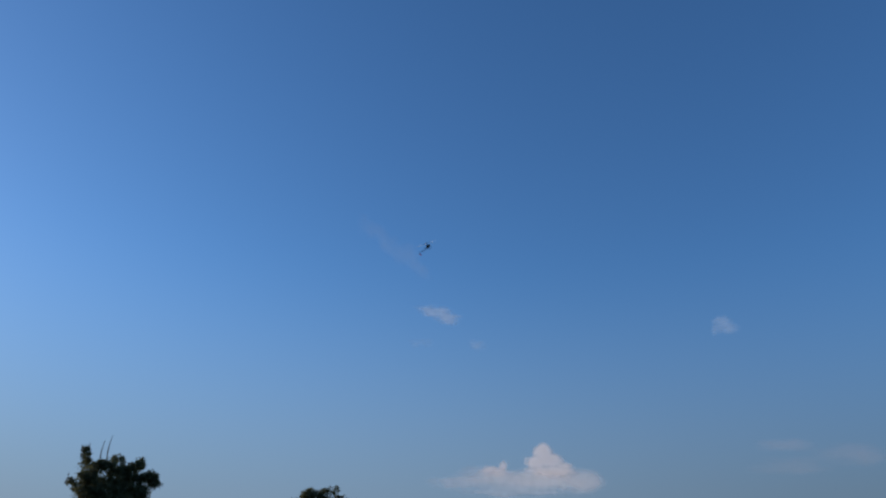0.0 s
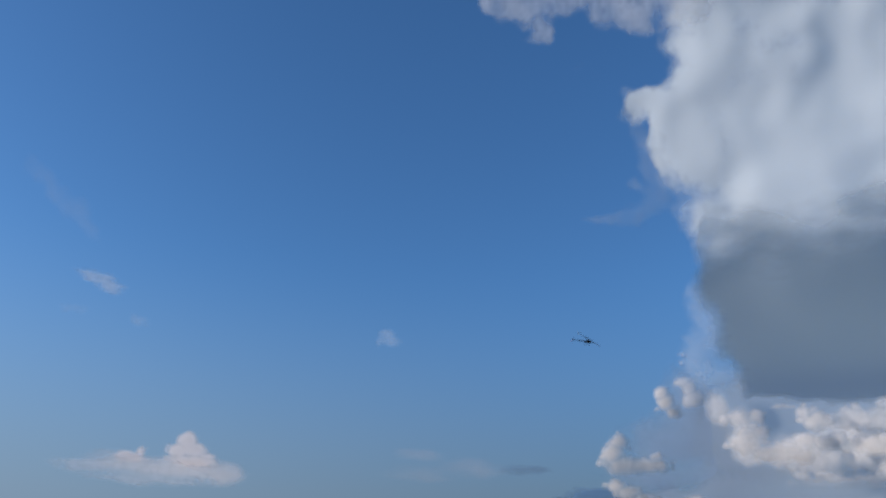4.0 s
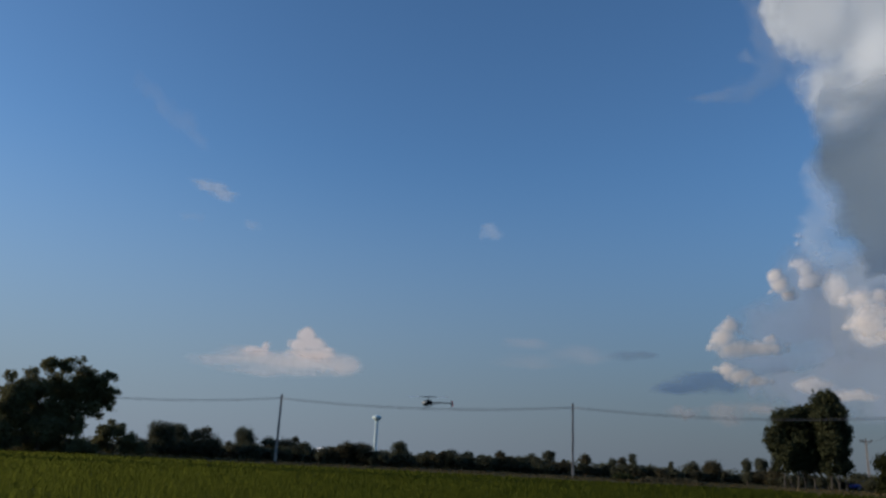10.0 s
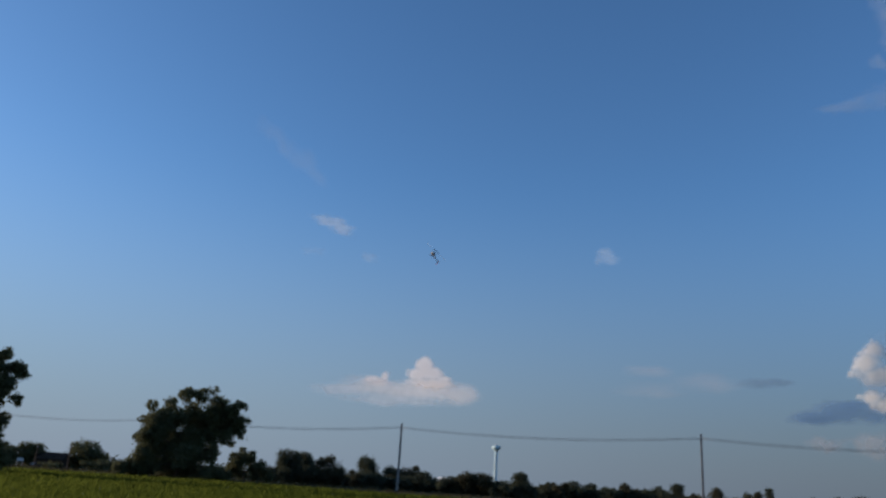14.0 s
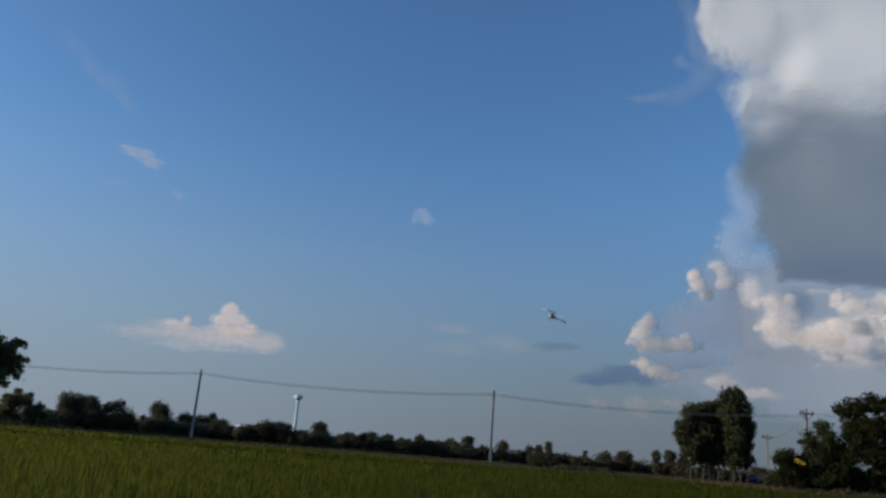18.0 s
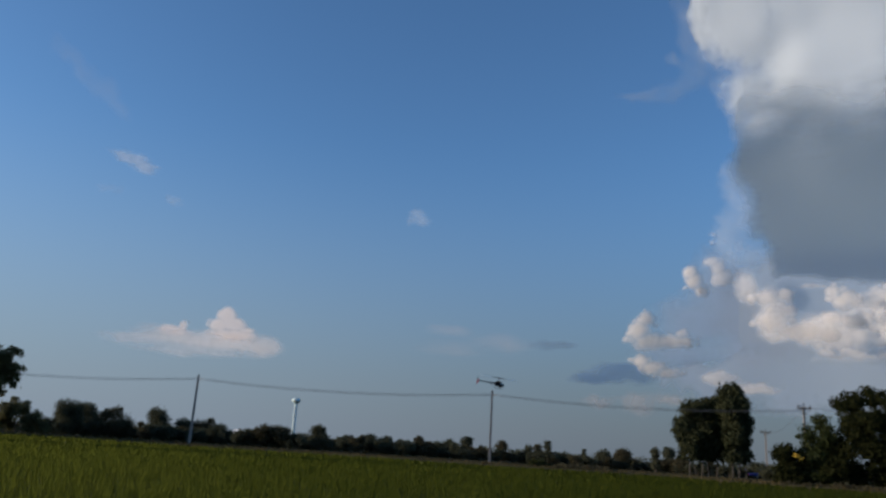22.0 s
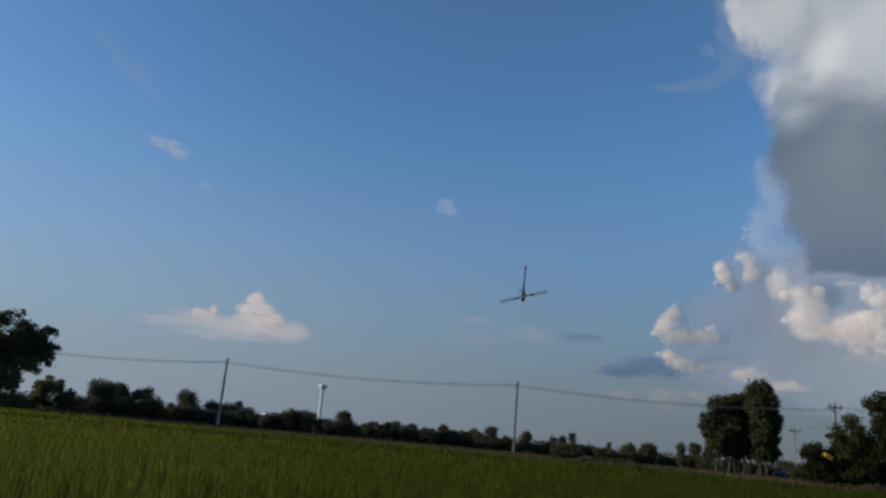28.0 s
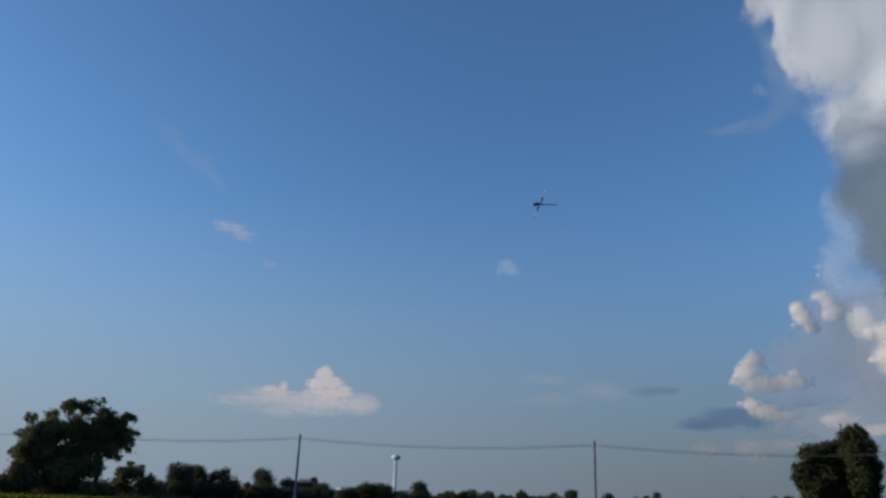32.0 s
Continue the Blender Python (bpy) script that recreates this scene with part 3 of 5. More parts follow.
def edge_dist(az):
    return np.interp(az, [e[0] for e in EDGE], [e[1] for e in EDGE])


def ground():
    bm = bmesh.new()
    rings = [0.5, 6, 15, 30, 60, 90, 120, 170, 260, 420, 700, 1200, 2200, 4600]
    rows = []
    for r in rings:
        rows.append([bm.verts.new((r * math.sin(a), r * math.cos(a), 0.0)) for a in (2 * math.pi * k / 96 for k in range(96))])
    for a, b in zip(rows, rows[1:]):
        for k in range(96):
            bm.faces.new((a[k], b[k], b[(k + 1) % 96], a[(k + 1) % 96]))
    bm.faces.new(rows[0])
    bmesh.ops.recalc_face_normals(bm, faces=bm.faces)
    ob = part("ground", bm, M_FIELD)
    tagged(ob, "flat green farmland reaching to the horizon", "ground", kind="structure")
    # raised earth bund along the far side of the field
    bm = bmesh.new()
    n, rows = 160, []
    for i in range(n + 1):
        az = -75 + 150 * i / n
        d = float(edge_dist(az))
        w = noise.noise((az * 0.6, 3.1, 0)) * 0.12
        rows.append([bm.verts.new(ground_at(az, d + o, z)) for o, z in ((0.0, -0.05), (0.6, 0.3 + w), (1.5, 0.36 + w), (2.4, -0.05))])
    for a, b in zip(rows, rows[1:]):
        for k in range(3):
            bm.faces.new((a[k], a[k + 1], b[k + 1], b[k]))
    bmesh.ops.recalc_face_normals(bm, faces=bm.faces)
    tagged(part("field_bund", bm, M_DRY, smooth=True), "low brown earth bund along the field's far edge", "bund", kind="structure")


def blades(name, pts, height, width, per, mat, rng, lean=0.35):
    """Tufts of grass blades, each a bent strip of two quads."""
    n = len(pts) * per
    base = np.repeat(pts, per, 0) + np.c_[rng.normal(0, 0.07, (n, 2)), np.zeros(n)]
    h = np.repeat(height, per) * rng.uniform(0.7, 1.15, n)
    turn, tilt = rng.uniform(0, 2 * np.pi, n), rng.uniform(0.05, lean, n)
    side = np.c_[-np.sin(turn), np.cos(turn), np.zeros(n)] * (np.repeat(width, per) / 2)[:, None]
    out = np.c_[np.cos(turn), np.sin(turn), np.zeros(n)] * (h * tilt)[:, None]
    up = np.c_[np.zeros((n, 2)), h]
    v = np.stack([base - side, base + side, base + 0.6 * up + 0.3 * out + side * 0.8, base + 0.6 * up + 0.3 * out - side * 0.8, base + up * 0.97 + out], 1)
    i = np.arange(n)[:, None] * 5
    tri = np.concatenate([i + np.array([[0, 1, 2]]), i + np.array([[0, 2, 3]]), i + np.array([[3, 2, 4]])])
    return new(name, mesh_of(name, v.reshape(-1, 3), tri, mat))


def rice():
    rng = np.random.RandomState(5)
    spots, hs, ws = [], [], []
    for r0, r1, dens, w in ((3, 9, 14.0, 0.012), (9, 24, 30.0, 0.011), (24, 38, 20.0, 0.015), (38, 52, 9.0, 0.028), (52, 70, 4.5, 0.048), (70, 122, 2.2, 0.08)):
        area = 0.5 * radians(118) * (r1 * r1 - r0 * r0)
        n = int(area * dens)
        az = rng.uniform(-66, 52, n)
        r = np.sqrt(rng.uniform(r0 * r0, r1 * r1, n))
        ok = r < edge_dist(az) - 0.3
        az, r = np.radians(az[ok]), r[ok]
        x, y = r * np.sin(az), r * np.cos(az)
        patch = fractal(x / 9 + 40, y / 9 + 40, 3, 3)
        spots.append(np.c_[x, y, np.zeros(len(x))])
        hs.append(0.36 + 0.16 * patch)
        ws.append(np.full(len(x), w))
    ob = blades("rice_plants", np.concatenate(spots), np.concatenate(hs), np.concatenate(ws), 4, M_RICE, rng)
    tagged(ob, "dense green rice plants covering the flat field", "rice", kind="stuff")
    az = rng.uniform(-70, 60, 9000)
    r = edge_dist(az) + rng.uniform(0.2, 9.0, len(az)) ** 1.0
    a = np.radians(az)
    pts = np.c_[r * np.sin(a), r * np.cos(a), np.zeros(len(a))]
    ob = blades("dry_grass", pts, rng.uniform(0.3, 0.7, len(a)), np.full(len(a), 0.08), 5, M_DRY, rng, 0.6)
    tagged(ob, "straw-coloured dry grass along the field bund", "grass", kind="stuff")


# ---- trees ----
def leaves(name, clumps, count, size, mat, rng, droop=0.0, fill=0.42):
    """A crown of single leaf sprays gathered in clumps (centre, radii)."""
    c = np.array([q[0] for q in clumps], float)
    r = np.array([q[1] for q in clumps], float)
    w = (r.prod(1)) ** (2 / 3) * np.array([q[2] if len(q) > 2 else 1.0 for q in clumps])
    pick = rng.choice(len(c), count, p=w / w.sum())
    d = rng.normal(size=(count, 3))
    d /= np.linalg.norm(d, axis=1)[:, None]
    rad = rng.uniform(0, 1, count) ** fill * 0.95 + np.abs(rng.normal(0, 0.16, count))
    p = c[pick] + d * r[pick] * rad[:, None]
    x = rng.normal(size=(count, 3)) + np.array([0, 0, -droop])
    x /= np.linalg.norm(x, axis=1)[:, None]
    y = np.cross(x, rng.normal(size=(count, 3)))
    y /= np.linalg.norm(y, axis=1)[:, None]
    s = size * rng.uniform(0.6, 1.4, count)[:, None]
    z = np.cross(x, y)
    v = np.stack([p - x * s, p + y * s * 0.42 + z * s * 0.15, p + x * s, p - y * s * 0.42 + z * s * 0.15], 1).reshape(-1, 3)
    v[:, 2] = np.maximum(v[:, 2], 0.03)
    return mesh_of(name, v, np.arange(count * 4).reshape(-1, 4), mat)


def grow(label, dist, lobes, stems, size=0.22, cover=3.6, clump=0.42, seed=1, leaf=None, bark=None, droop=0.0, name="tree", category="tree", group="", deep=1.0, limbs=9, skirt=0.0, solid=0.75):
    """A tree or bush. lobes: the swellings of its crown (bearing, elevation, half width, half height, in degrees as seen from the field's near side);
    stems: (bearing of the foot, bearing and elevation of the top, radius). Each lobe is a cluster of ragged leaf clumps."""
    rng = np.random.RandomState(seed)
    leaf, bark = leaf or M_LEAF, bark or M_BARK
    az0 = stems[0][0]
    root = empty(name, ground_at(az0, dist))
    tagged(root, label, category, group)
    a0 = radians(az0)
    right, away = np.array([math.cos(a0), -math.sin(a0), 0]), np.array([math.sin(a0), math.cos(a0), 0])

    def spot(az, el):
        d = dist / math.cos(radians(az - az0))
        return right * dist * math.tan(radians(az - az0)) + np.array([0, 0, EYE.z + d * math.tan(radians(el))])

    if skirt:
        # foliage down to the ground
        low, lo, hi = min(q[1] for q in lobes), min(q[0] - q[2] for q in lobes), max(q[0] + q[2] for q in lobes)
        ground_el = -math.degrees(math.atan(EYE.z / dist))
        n = max(1, round((hi - lo) / max(0.5, 1.4 * (low - ground_el))))
        lobes = lobes + [(lo + (hi - lo) * (k + 0.5) / n, (low + ground_el) / 2 + 0.1, (hi - lo) / n * 0.55 * skirt, (low - ground_el) * 0.62) for k in range(n)]
    cl, area, hearts = [], 0.0, []
    wide = max(abs(q[0] - az0) + q[2] for q in lobes) * dist * math.pi / 180
    for az, el, ha, he in lobes:
        c, rx, rz = spot(az, el), dist * math.tan(radians(ha)), dist * math.tan(radians(he))
        ry = 0.5 * (rx + rz)
        c = c + away * rng.uniform(-0.35, 0.35) * max(0.0, wide - rx) * deep
        hearts.append((c, rx))
        cl.append((c, (rx * 0.92, ry * 0.92, rz * 0.92), solid))
        area += math.pi * rx * rz
        n = int(np.clip(5 + 7 * rx * rz, 6, 30))
        for _ in range(n):
            d = rng.normal(size=3)
            d /= np.linalg.norm(d)
            u = rng.uniform(0.45, 1.08)
            k = clump * rng.uniform(0.4, 1.15)
            r = np.array([k, k, k]) * min(rx, rz) * np.array([rng.uniform(0.8, 1.4), 1.0, rng.uniform(0.7, 1.1) * (1 + 0.5 * droop)])
            p = c + d[0] * right * (rx - r[0] * 0.6) * u + d[1] * away * ry * u + np.array([0, 0, d[2] * (rz - r[2] * 0.6) * u])
            p[2] = max(p[2], r[2] * 0.5)
            cl.append((p, r))
    count = int(cover * area / (0.42 * size * size))
    crown = new("crown", leaves("crown", cl, count, size, leaf, rng, droop, 0.5))
    crown.parent = root
    for j, (foot, top, high, r0) in enumerate(stems):
        bm = bmesh.new()
        f, t = spot(foot, 0.0), spot(top, high)
        f[2] = -0.06
        pts = [Vector(f + (t - f) * (i / 7) + np.array([rng.normal(0, 0.008), rng.normal(0, 0.008), 0]) * t[2] * (0 < i < 7)) for i in range(8)]
        tube(bm, pts, [r0 * (1.3 if i == 0 else 1.0) * (1 - 0.75 * i / 7) for i in range(8)], 7)
        part("trunk", bm, bark, root, smooth=True)
        mine = [h for i, h in enumerate(sorted(hearts, key=lambda h: -h[1])) if i % len(stems) == j][:limbs]
        for c, rx in mine:
            k = min(6, max(2, int(7 * 0.72 * c[2] / max(t[2], 0.1))))
            a, b = pts[k], Vector(c)
            mid = a.lerp(b, 0.55) + Vector((0, 0, 0.05 * t[2] * rng.uniform(-0.4, 1)))
            bm = bmesh.new()
            tube(bm, [a, mid, b], [r0 * 0.42, r0 * 0.28, r0 * 0.1], 5)
            part("limb", bm, bark, root, smooth=True)
    return root


def scrub_tree(rows, seed, leaf=None):
    """A small tree of the far scrub line; its first swelling is the topmost."""
    rng = random.Random(seed)
    az = sum(r[0] for r in rows) / len(rows)
    tall = max(r[1] + r[3] for r in rows)
    kind = ("small dark green tree in the far scrub line", "tree") if tall > 0.72 else ("low dark shrub in the far scrub line", "shrub")
    grow(kind[0], 150 + rng.uniform(-7, 9), rows, [(az, rows[0][0], rows[0][1], 0.10)], 0.18, 3.2, 0.62, seed, leaf or M_LEAF_FAR, name=kind[1], category=kind[1], group="far scrub line", deep=0.6, limbs=3 if kind[1] == "tree" else 1, skirt=0.85)


def shrub_row():
    """The far line of scrub and small trees behind the field."""
    west = [
        [(-29.9, 0.9, 0.57, 0.72), (-29.2, 0.7, 0.82, 0.91)],
        [(-28.4, 1.1, 0.67, 0.55), (-28.1, 0.4, 1.01, 0.73)],
        [(-26.5, 1.1, 0.43, 0.56), (-27.1, 0.8, 0.51, 0.56), (-26.3, 0.2, 1.03, 0.74)],
        [(-23.8, 0.9, 0.72, 0.76), (-23.8, 0.2, 1.08, 0.75)],
        [(-22, 0.4, 0.73, 0.57)],
        [(-20.3, 0.9, 0.33, 0.28), (-20.9, 0.3, 1.11, 0.67)],
        [(-19.7, 0, 0.93, 0.68)],
    ]
    middle = [
        [(-17.8, -0, 0.95, 0.59)],
        [(-16.4, 0.4, 0.87, 0.54), (-15.4, 0.3, 0.97, 0.6)],
        [(-12.7, 0.7, 0.59, 0.55), (-12.5, 0.1, 0.93, 0.55)],
        [(-13.6, -0.1, 0.92, 0.55)],
        [(-10.4, 0, 0.48, 0.51)],
        [(-8.9, 0.2, 1.04, 0.52), (-7.7, 0.2, 0.66, 0.52)],
        [(-6.4, -0.1, 0.76, 0.55)],
    ]
    east = [
        [(-5.3, 0.6, 0.38, 0.33), (-5.1, 0, 0.76, 0.55)],
        [(-3, 0.4, 0.53, 0.37), (-3.8, 0.1, 0.95, 0.46)],
        [(-1.7, 0.5, 0.53, 0.48), (-2.2, -0, 1.14, 0.46)],
        [(0.8, 0.5, 0.45, 0.4), (0.9, -0.1, 0.56, 0.37)],
        [(1.9, -0.2, 0.56, 0.27)],
        [(2.8, 0.4, 0.32, 0.33)],
        [(3.5, 0.5, 0.31, 0.33)],
        [(4.2, 0.6, 0.32, 0.51), (4.1, 0, 0.93, 0.37)],
        [(5.5, -0, 0.64, 0.32)],
        [(6.1, -0.1, 0.46, 0.27)],
        [(6.8, 0.2, 0.2, 0.4)],
        [(8.2, 0.2, 0.65, 0.51)],
        [(9.6, 0.3, 0.65, 0.63)],
        [(11.8, 0.6, 0.35, 0.44)],
        [(12.7, 0.7, 0.47, 0.46)],
        [(13.6, 0.3, 0.63, 0.38)],
        [(18.6, 0.1, 0.7, 0.35)],
    ]
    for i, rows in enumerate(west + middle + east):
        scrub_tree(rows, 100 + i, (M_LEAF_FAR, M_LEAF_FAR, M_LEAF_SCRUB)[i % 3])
    # lower shrubs that close the gaps
    rng = random.Random(77)
    az = -31.5
    while az < 20:
        low = 0.0 if az < -1 else 0.14
        top = rng.uniform(-0.25, 0.12) - low
        wide = rng.uniform(0.45, 0.9)
        scrub_tree([(az, top, wide, rng.uniform(0.28, 0.5) - low), (az + rng.uniform(-0.5, 0.5), top + rng.uniform(0.1, 0.4), rng.uniform(0.2, 0.4), rng.uniform(0.15, 0.3))], 800 + int(az * 10), rng.choice((M_LEAF_FAR, M_LEAF_SCRUB)))
        az += wide * rng.uniform(0.9, 1.4)
    # continuous undergrowth between them
    r = np.random.RandomState(9)
    cl = []
    for az in np.arange(-58, 48, 0.3):
        d = 158 + r.uniform(-6, 12)
        h = 1.0 + 0.6 * r.rand() + 0.6 * noise.noise((az * 0.5, 1.7, 0)) + (1.2 if az < -20 else 0.8 if az < -1 else 0.25)
        cl.append((ground_at(az, d, h * 0.45), (1.3, 1.3, h * 0.62)))
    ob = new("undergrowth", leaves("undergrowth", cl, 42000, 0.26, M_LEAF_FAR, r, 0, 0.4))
    tagged(ob, "low dark green undergrowth behind the field", "undergrowth", kind="stuff")
    # darker weeds along the bund
    cl = []
    for az0, az1, h in ((-26, -14.5, 0.5), (-7.2, -4.4, 0.55), (-3.2, 0.2, 0.5), (4.8, 8.4, 0.85), (9.0, 13.5, 0.5), (20, 30, 0.7)):
        for az in np.arange(az0, az1, 0.12):
            k = h * r.uniform(0.6, 1.1)
            cl.append((ground_at(az, float(edge_dist(az)) + r.uniform(1.5, 6.0), k * 0.5), (0.5, 0.5, k * 0.6)))
    ob = new("weeds", leaves("weeds", cl, 16000, 0.16, M_LEAF_SCRUB, r, 0, 0.5))
    tagged(ob, "dark low weeds along the field bund", "weeds", kind="stuff")
    cl = []
    for az in np.arange(-80, 80, 0.7):
        d = 420 + r.uniform(-40, 60)
        cl.append((ground_at(az, d, 1.6), (4.5, 4.5, 1.2 + 1.8 * r.rand())))
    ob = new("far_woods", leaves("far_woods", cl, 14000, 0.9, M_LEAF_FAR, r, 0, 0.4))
    tagged(ob, "low haze-coloured woods along the horizon", "woods", kind="stuff")


def trees():
    crown = [(-39.3, 3.9, 0.47, 0.42), (-38.2, 4.4, 0.56, 0.42), (-37.1, 4.8, 0.73, 0.6), (-36, 4.9, 0.83, 0.6), (-35.2, 5.4, 0.3, 0.25), (-34.8, 4.5, 0.75, 0.6), (-33.5, 4.3, 0.59, 0.51), (-33.2, 3.4, 0.67, 0.5), (-33, 2.4, 0.41, 0.42), (-34, 2.7, 0.83, 0.5), (-39.6, 3, 0.54, 0.33), (-39.9, 1.8, 0.46, 0.36), (-39, 2.5, 0.79, 0.65)]
    crown += [(-37.9, 3.2, 1.29, 1), (-36.3, 3.5, 1.48, 1), (-35, 3.5, 1, 0.84), (-39.1, 1.1, 0.94, 0.73), (-37.9, 1.6, 1.26, 0.98), (-36.4, 2, 1.3, 0.99), (-35.3, 2.4, 0.82, 0.67), (-38, 0.4, 1.42, 0.8), (-36.5, 0.7, 1.12, 0.98), (-39.6, 0.1, 0.92, 0.64), (-33.6, 1.8, 0.25, 0.33)]
    crown += [(-34.8, 0.8, 0.45, 0.9), (-34.9, 1.9, 0.5, 0.7), (-39.0, 2.0, 1.0, 0.9), (-38.6, 2.9, 1.0, 0.8), (-39.3, 0.6, 0.9, 0.8), (-35.7, 1.0, 0.8, 0.8), (-34.6, 3.3, 1.2, 0.9), (-34.2, 2.2, 0.9, 0.6), (-33.6, 3.0, 0.8, 0.7), (-34.9, 1.3, 0.6, 0.6), (-34.2, 3.9, 0.9, 0.7), (-37.6, -0.2, 1.6, 0.7), (-38.9, -0.2, 1.2, 0.6), (-36.2, -0.3, 0.9, 0.5)]
    grow("large spreading dark green tree at the field's edge", 118, crown, [(-37.0, -36.9, 2.6, 0.34), (-34.7, -35.0, 2.6, 0.30)], 0.21, 3.4, 0.5, 41, M_LEAF_OLIVE, limbs=8, solid=0.6)
    tall = [(-52.4, 7, 0.29, 0.31), (-52.3, 6.3, 0.46, 0.43), (-51, 6.2, 0.54, 0.42), (-50.3, 6.7, 0.48, 0.36), (-48.8, 6.4, 0.42, 0.36), (-50.5, 6, 0.81, 0.57), (-49.2, 5.5, 0.96, 0.71), (-48, 5.5, 0.62, 0.5), (-47.6, 5.1, 0.49, 0.36), (-51.9, 5.3, 0.79, 0.7), (-52.8, 5, 0.39, 0.34), (-51.1, 4.6, 1.61, 0.56)]
    tall += [(-48.8, 6.4, 0.49, 0.39), (-47.9, 5.3, 0.63, 0.55), (-48.5, 4.5, 0.75, 0.93), (-47.7, 3.5, 0.5, 0.4), (-48.2, 2.3, 0.5, 0.5), (-49.6, 3.6, 1.4, 1.1), (-50.9, 3.2, 1.8, 1.2), (-49.4, 1.8, 1.4, 1.0), (-51.2, 1.2, 1.6, 1.0), (-48.6, 1.2, 0.7, 0.7)]
    tall += [(-52.3, 6.7, 0.35, 0.4), (-50.2, 5.2, 1.4, 0.8), (-51.4, 6.0, 0.7, 0.5), (-49.6, 6.0, 0.8, 0.5), (-49.0, 4.2, 1.0, 0.9), (-51.6, 4.2, 1.2, 0.9)]
    grow("tall dark tree with ragged clumps of leaves", 90, tall, [(-50.2, -50.6, 5.4, 0.24)], 0.19, 4.0, 0.5, 344, M_LEAF_OLIVE, limbs=10)
    twigs()
    grow("dark bush at the foot of a tall tree", 92, [(-49.2, 0.3, 1.7, 1.2), (-50.6, 0.5, 1.6, 1.2), (-47.9, -0.1, 0.8, 0.6)], [(-49.6, -49.6, 0.6, 0.06)], 0.2, 3.6, 0.45, 45, M_LEAF_OLIVE, name="bush", category="bush", limbs=3, skirt=0.8)
    grow("low bush beside the spreading tree", 116, [(-39.6, -0.1, 1.0, 0.6), (-40.6, -0.3, 0.7, 0.45)], [(-39.8, -39.8, 0.2, 0.05)], 0.2, 3.6, 0.5, 42, M_LEAF_OLIVE, name="bush", category="bush", limbs=2, skirt=0.8)
    grow("dark bush under the spreading tree", 115, [(-34.7, -0.3, 0.9, 0.55), (-33.9, -0.4, 0.6, 0.4)], [(-34.5, -34.5, 0.0, 0.05)], 0.2, 3.6, 0.5, 43, M_LEAF_OLIVE, name="bush", category="bush", limbs=2, skirt=0.8)
    grow("small dark tree beside the spreading tree", 124, [(-32.9, 0.7, 0.7, 0.6), (-32.2, 0.9, 0.6, 0.5), (-32.8, 1.35, 0.35, 0.3), (-31.6, 0.3, 0.7, 0.5), (-33.3, 0.1, 0.7, 0.5), (-30.9, -0.1, 0.6, 0.4)], [(-32.4, -32.6, 0.9, 0.1)], 0.22, 3.8, 0.5, 48, M_LEAF_OLIVE, limbs=4, skirt=0.8)
    grow("round dark bush beside a brown shed", 150, [(-43.0, 0.6, 1.1, 0.78), (-42.2, 0.2, 0.8, 0.6)], [(-42.9, -43.0, 0.8, 0.08)], 0.24, 3.8, 0.45, 46, M_LEAF_OLIVE, name="bush", category="bush", limbs=3, skirt=0.95)
    grow("low brownish scrub in front of a shed", 143, [(-41.9, -0.3, 1.3, 0.42), (-44.8, -0.45, 0.85, 0.3)], [(-42.0, -42.0, -0.3, 0.04)], 0.2, 3.0, 0.5, 49, M_LEAF_OLIVE, name="bush", category="bush", limbs=2)
    grow("low dark bush behind a brown shed", 152, [(-46.2, 0.4, 0.85, 0.6), (-47.4, 0.2, 0.8, 0.5)], [(-46.5, -46.4, 0.4, 0.06)], 0.24, 3.8, 0.45, 47, M_LEAF_OLIVE, name="bush", category="bush", limbs=3, skirt=0.95)
    # tall grove of gum trees beyond the field
    grove = [[(14.3, 3.7, 0.79, 0.86), (13.7, 2.5, 0.76, 1.09), (14.2, 1.4, 0.94, 0.93)], [(15.2, 3.8, 0.88, 0.86), (14.9, 2.4, 1.26, 1.4), (15.1, 1.3, 1.1, 0.77)],
             [(16.2, 4.2, 0.71, 0.78), (16, 2.9, 1.1, 1.25), (16.2, 1.4, 1.1, 0.77), (15.8, 3.9, 0.9, 0.7), (15.9, 2.0, 1.1, 1.0)], [(16.9, 5, 0.92, 0.73), (16.9, 3.9, 1.1, 1.1), (17, 2.2, 0.94, 1.24)],
             [(17.5, 4.2, 0.79, 0.94), (17.7, 3, 0.69, 1.01), (17.6, 1.7, 0.65, 0.77)]]
    grove = [rows + [(rows[-1][0], 0.7, 0.95, 0.5)] for rows in grove]
    feet = (14.1, 14.9, 15.9, 16.9, 17.3)
    for i, (rows, foot) in enumerate(zip(grove, feet)):
        grow("tall slender gum tree with a dense dark crown", 130 + 1.5 * (i % 3), rows, [(foot, rows[0][0], rows[0][1], 0.11), (foot + 0.45, rows[1][0] + 0.2, rows[1][1], 0.07)], 0.24, 5.0, 0.5, 51 + i, M_LEAF_GROVE, M_BARK_GROVE, 0.5, group="gum tree grove", deep=0.5, limbs=3)
    # trees along the near side of the road
    young = [(22.4, 3.2, 0.76, 0.69), (21.5, 2.4, 0.61, 0.61), (22.7, 2.2, 1.05, 0.9), (22.2, 1.1, 1.2, 1.2), (22.1, -0.1, 1.34, 0.74)]
    grow("young light green tree with small leaves", 91, young, [(22.2, 22.4, 2.6, 0.08)], 0.15, 2.6, 0.45, 61, M_LEAF_LIGHT, limbs=5, skirt=0.8)
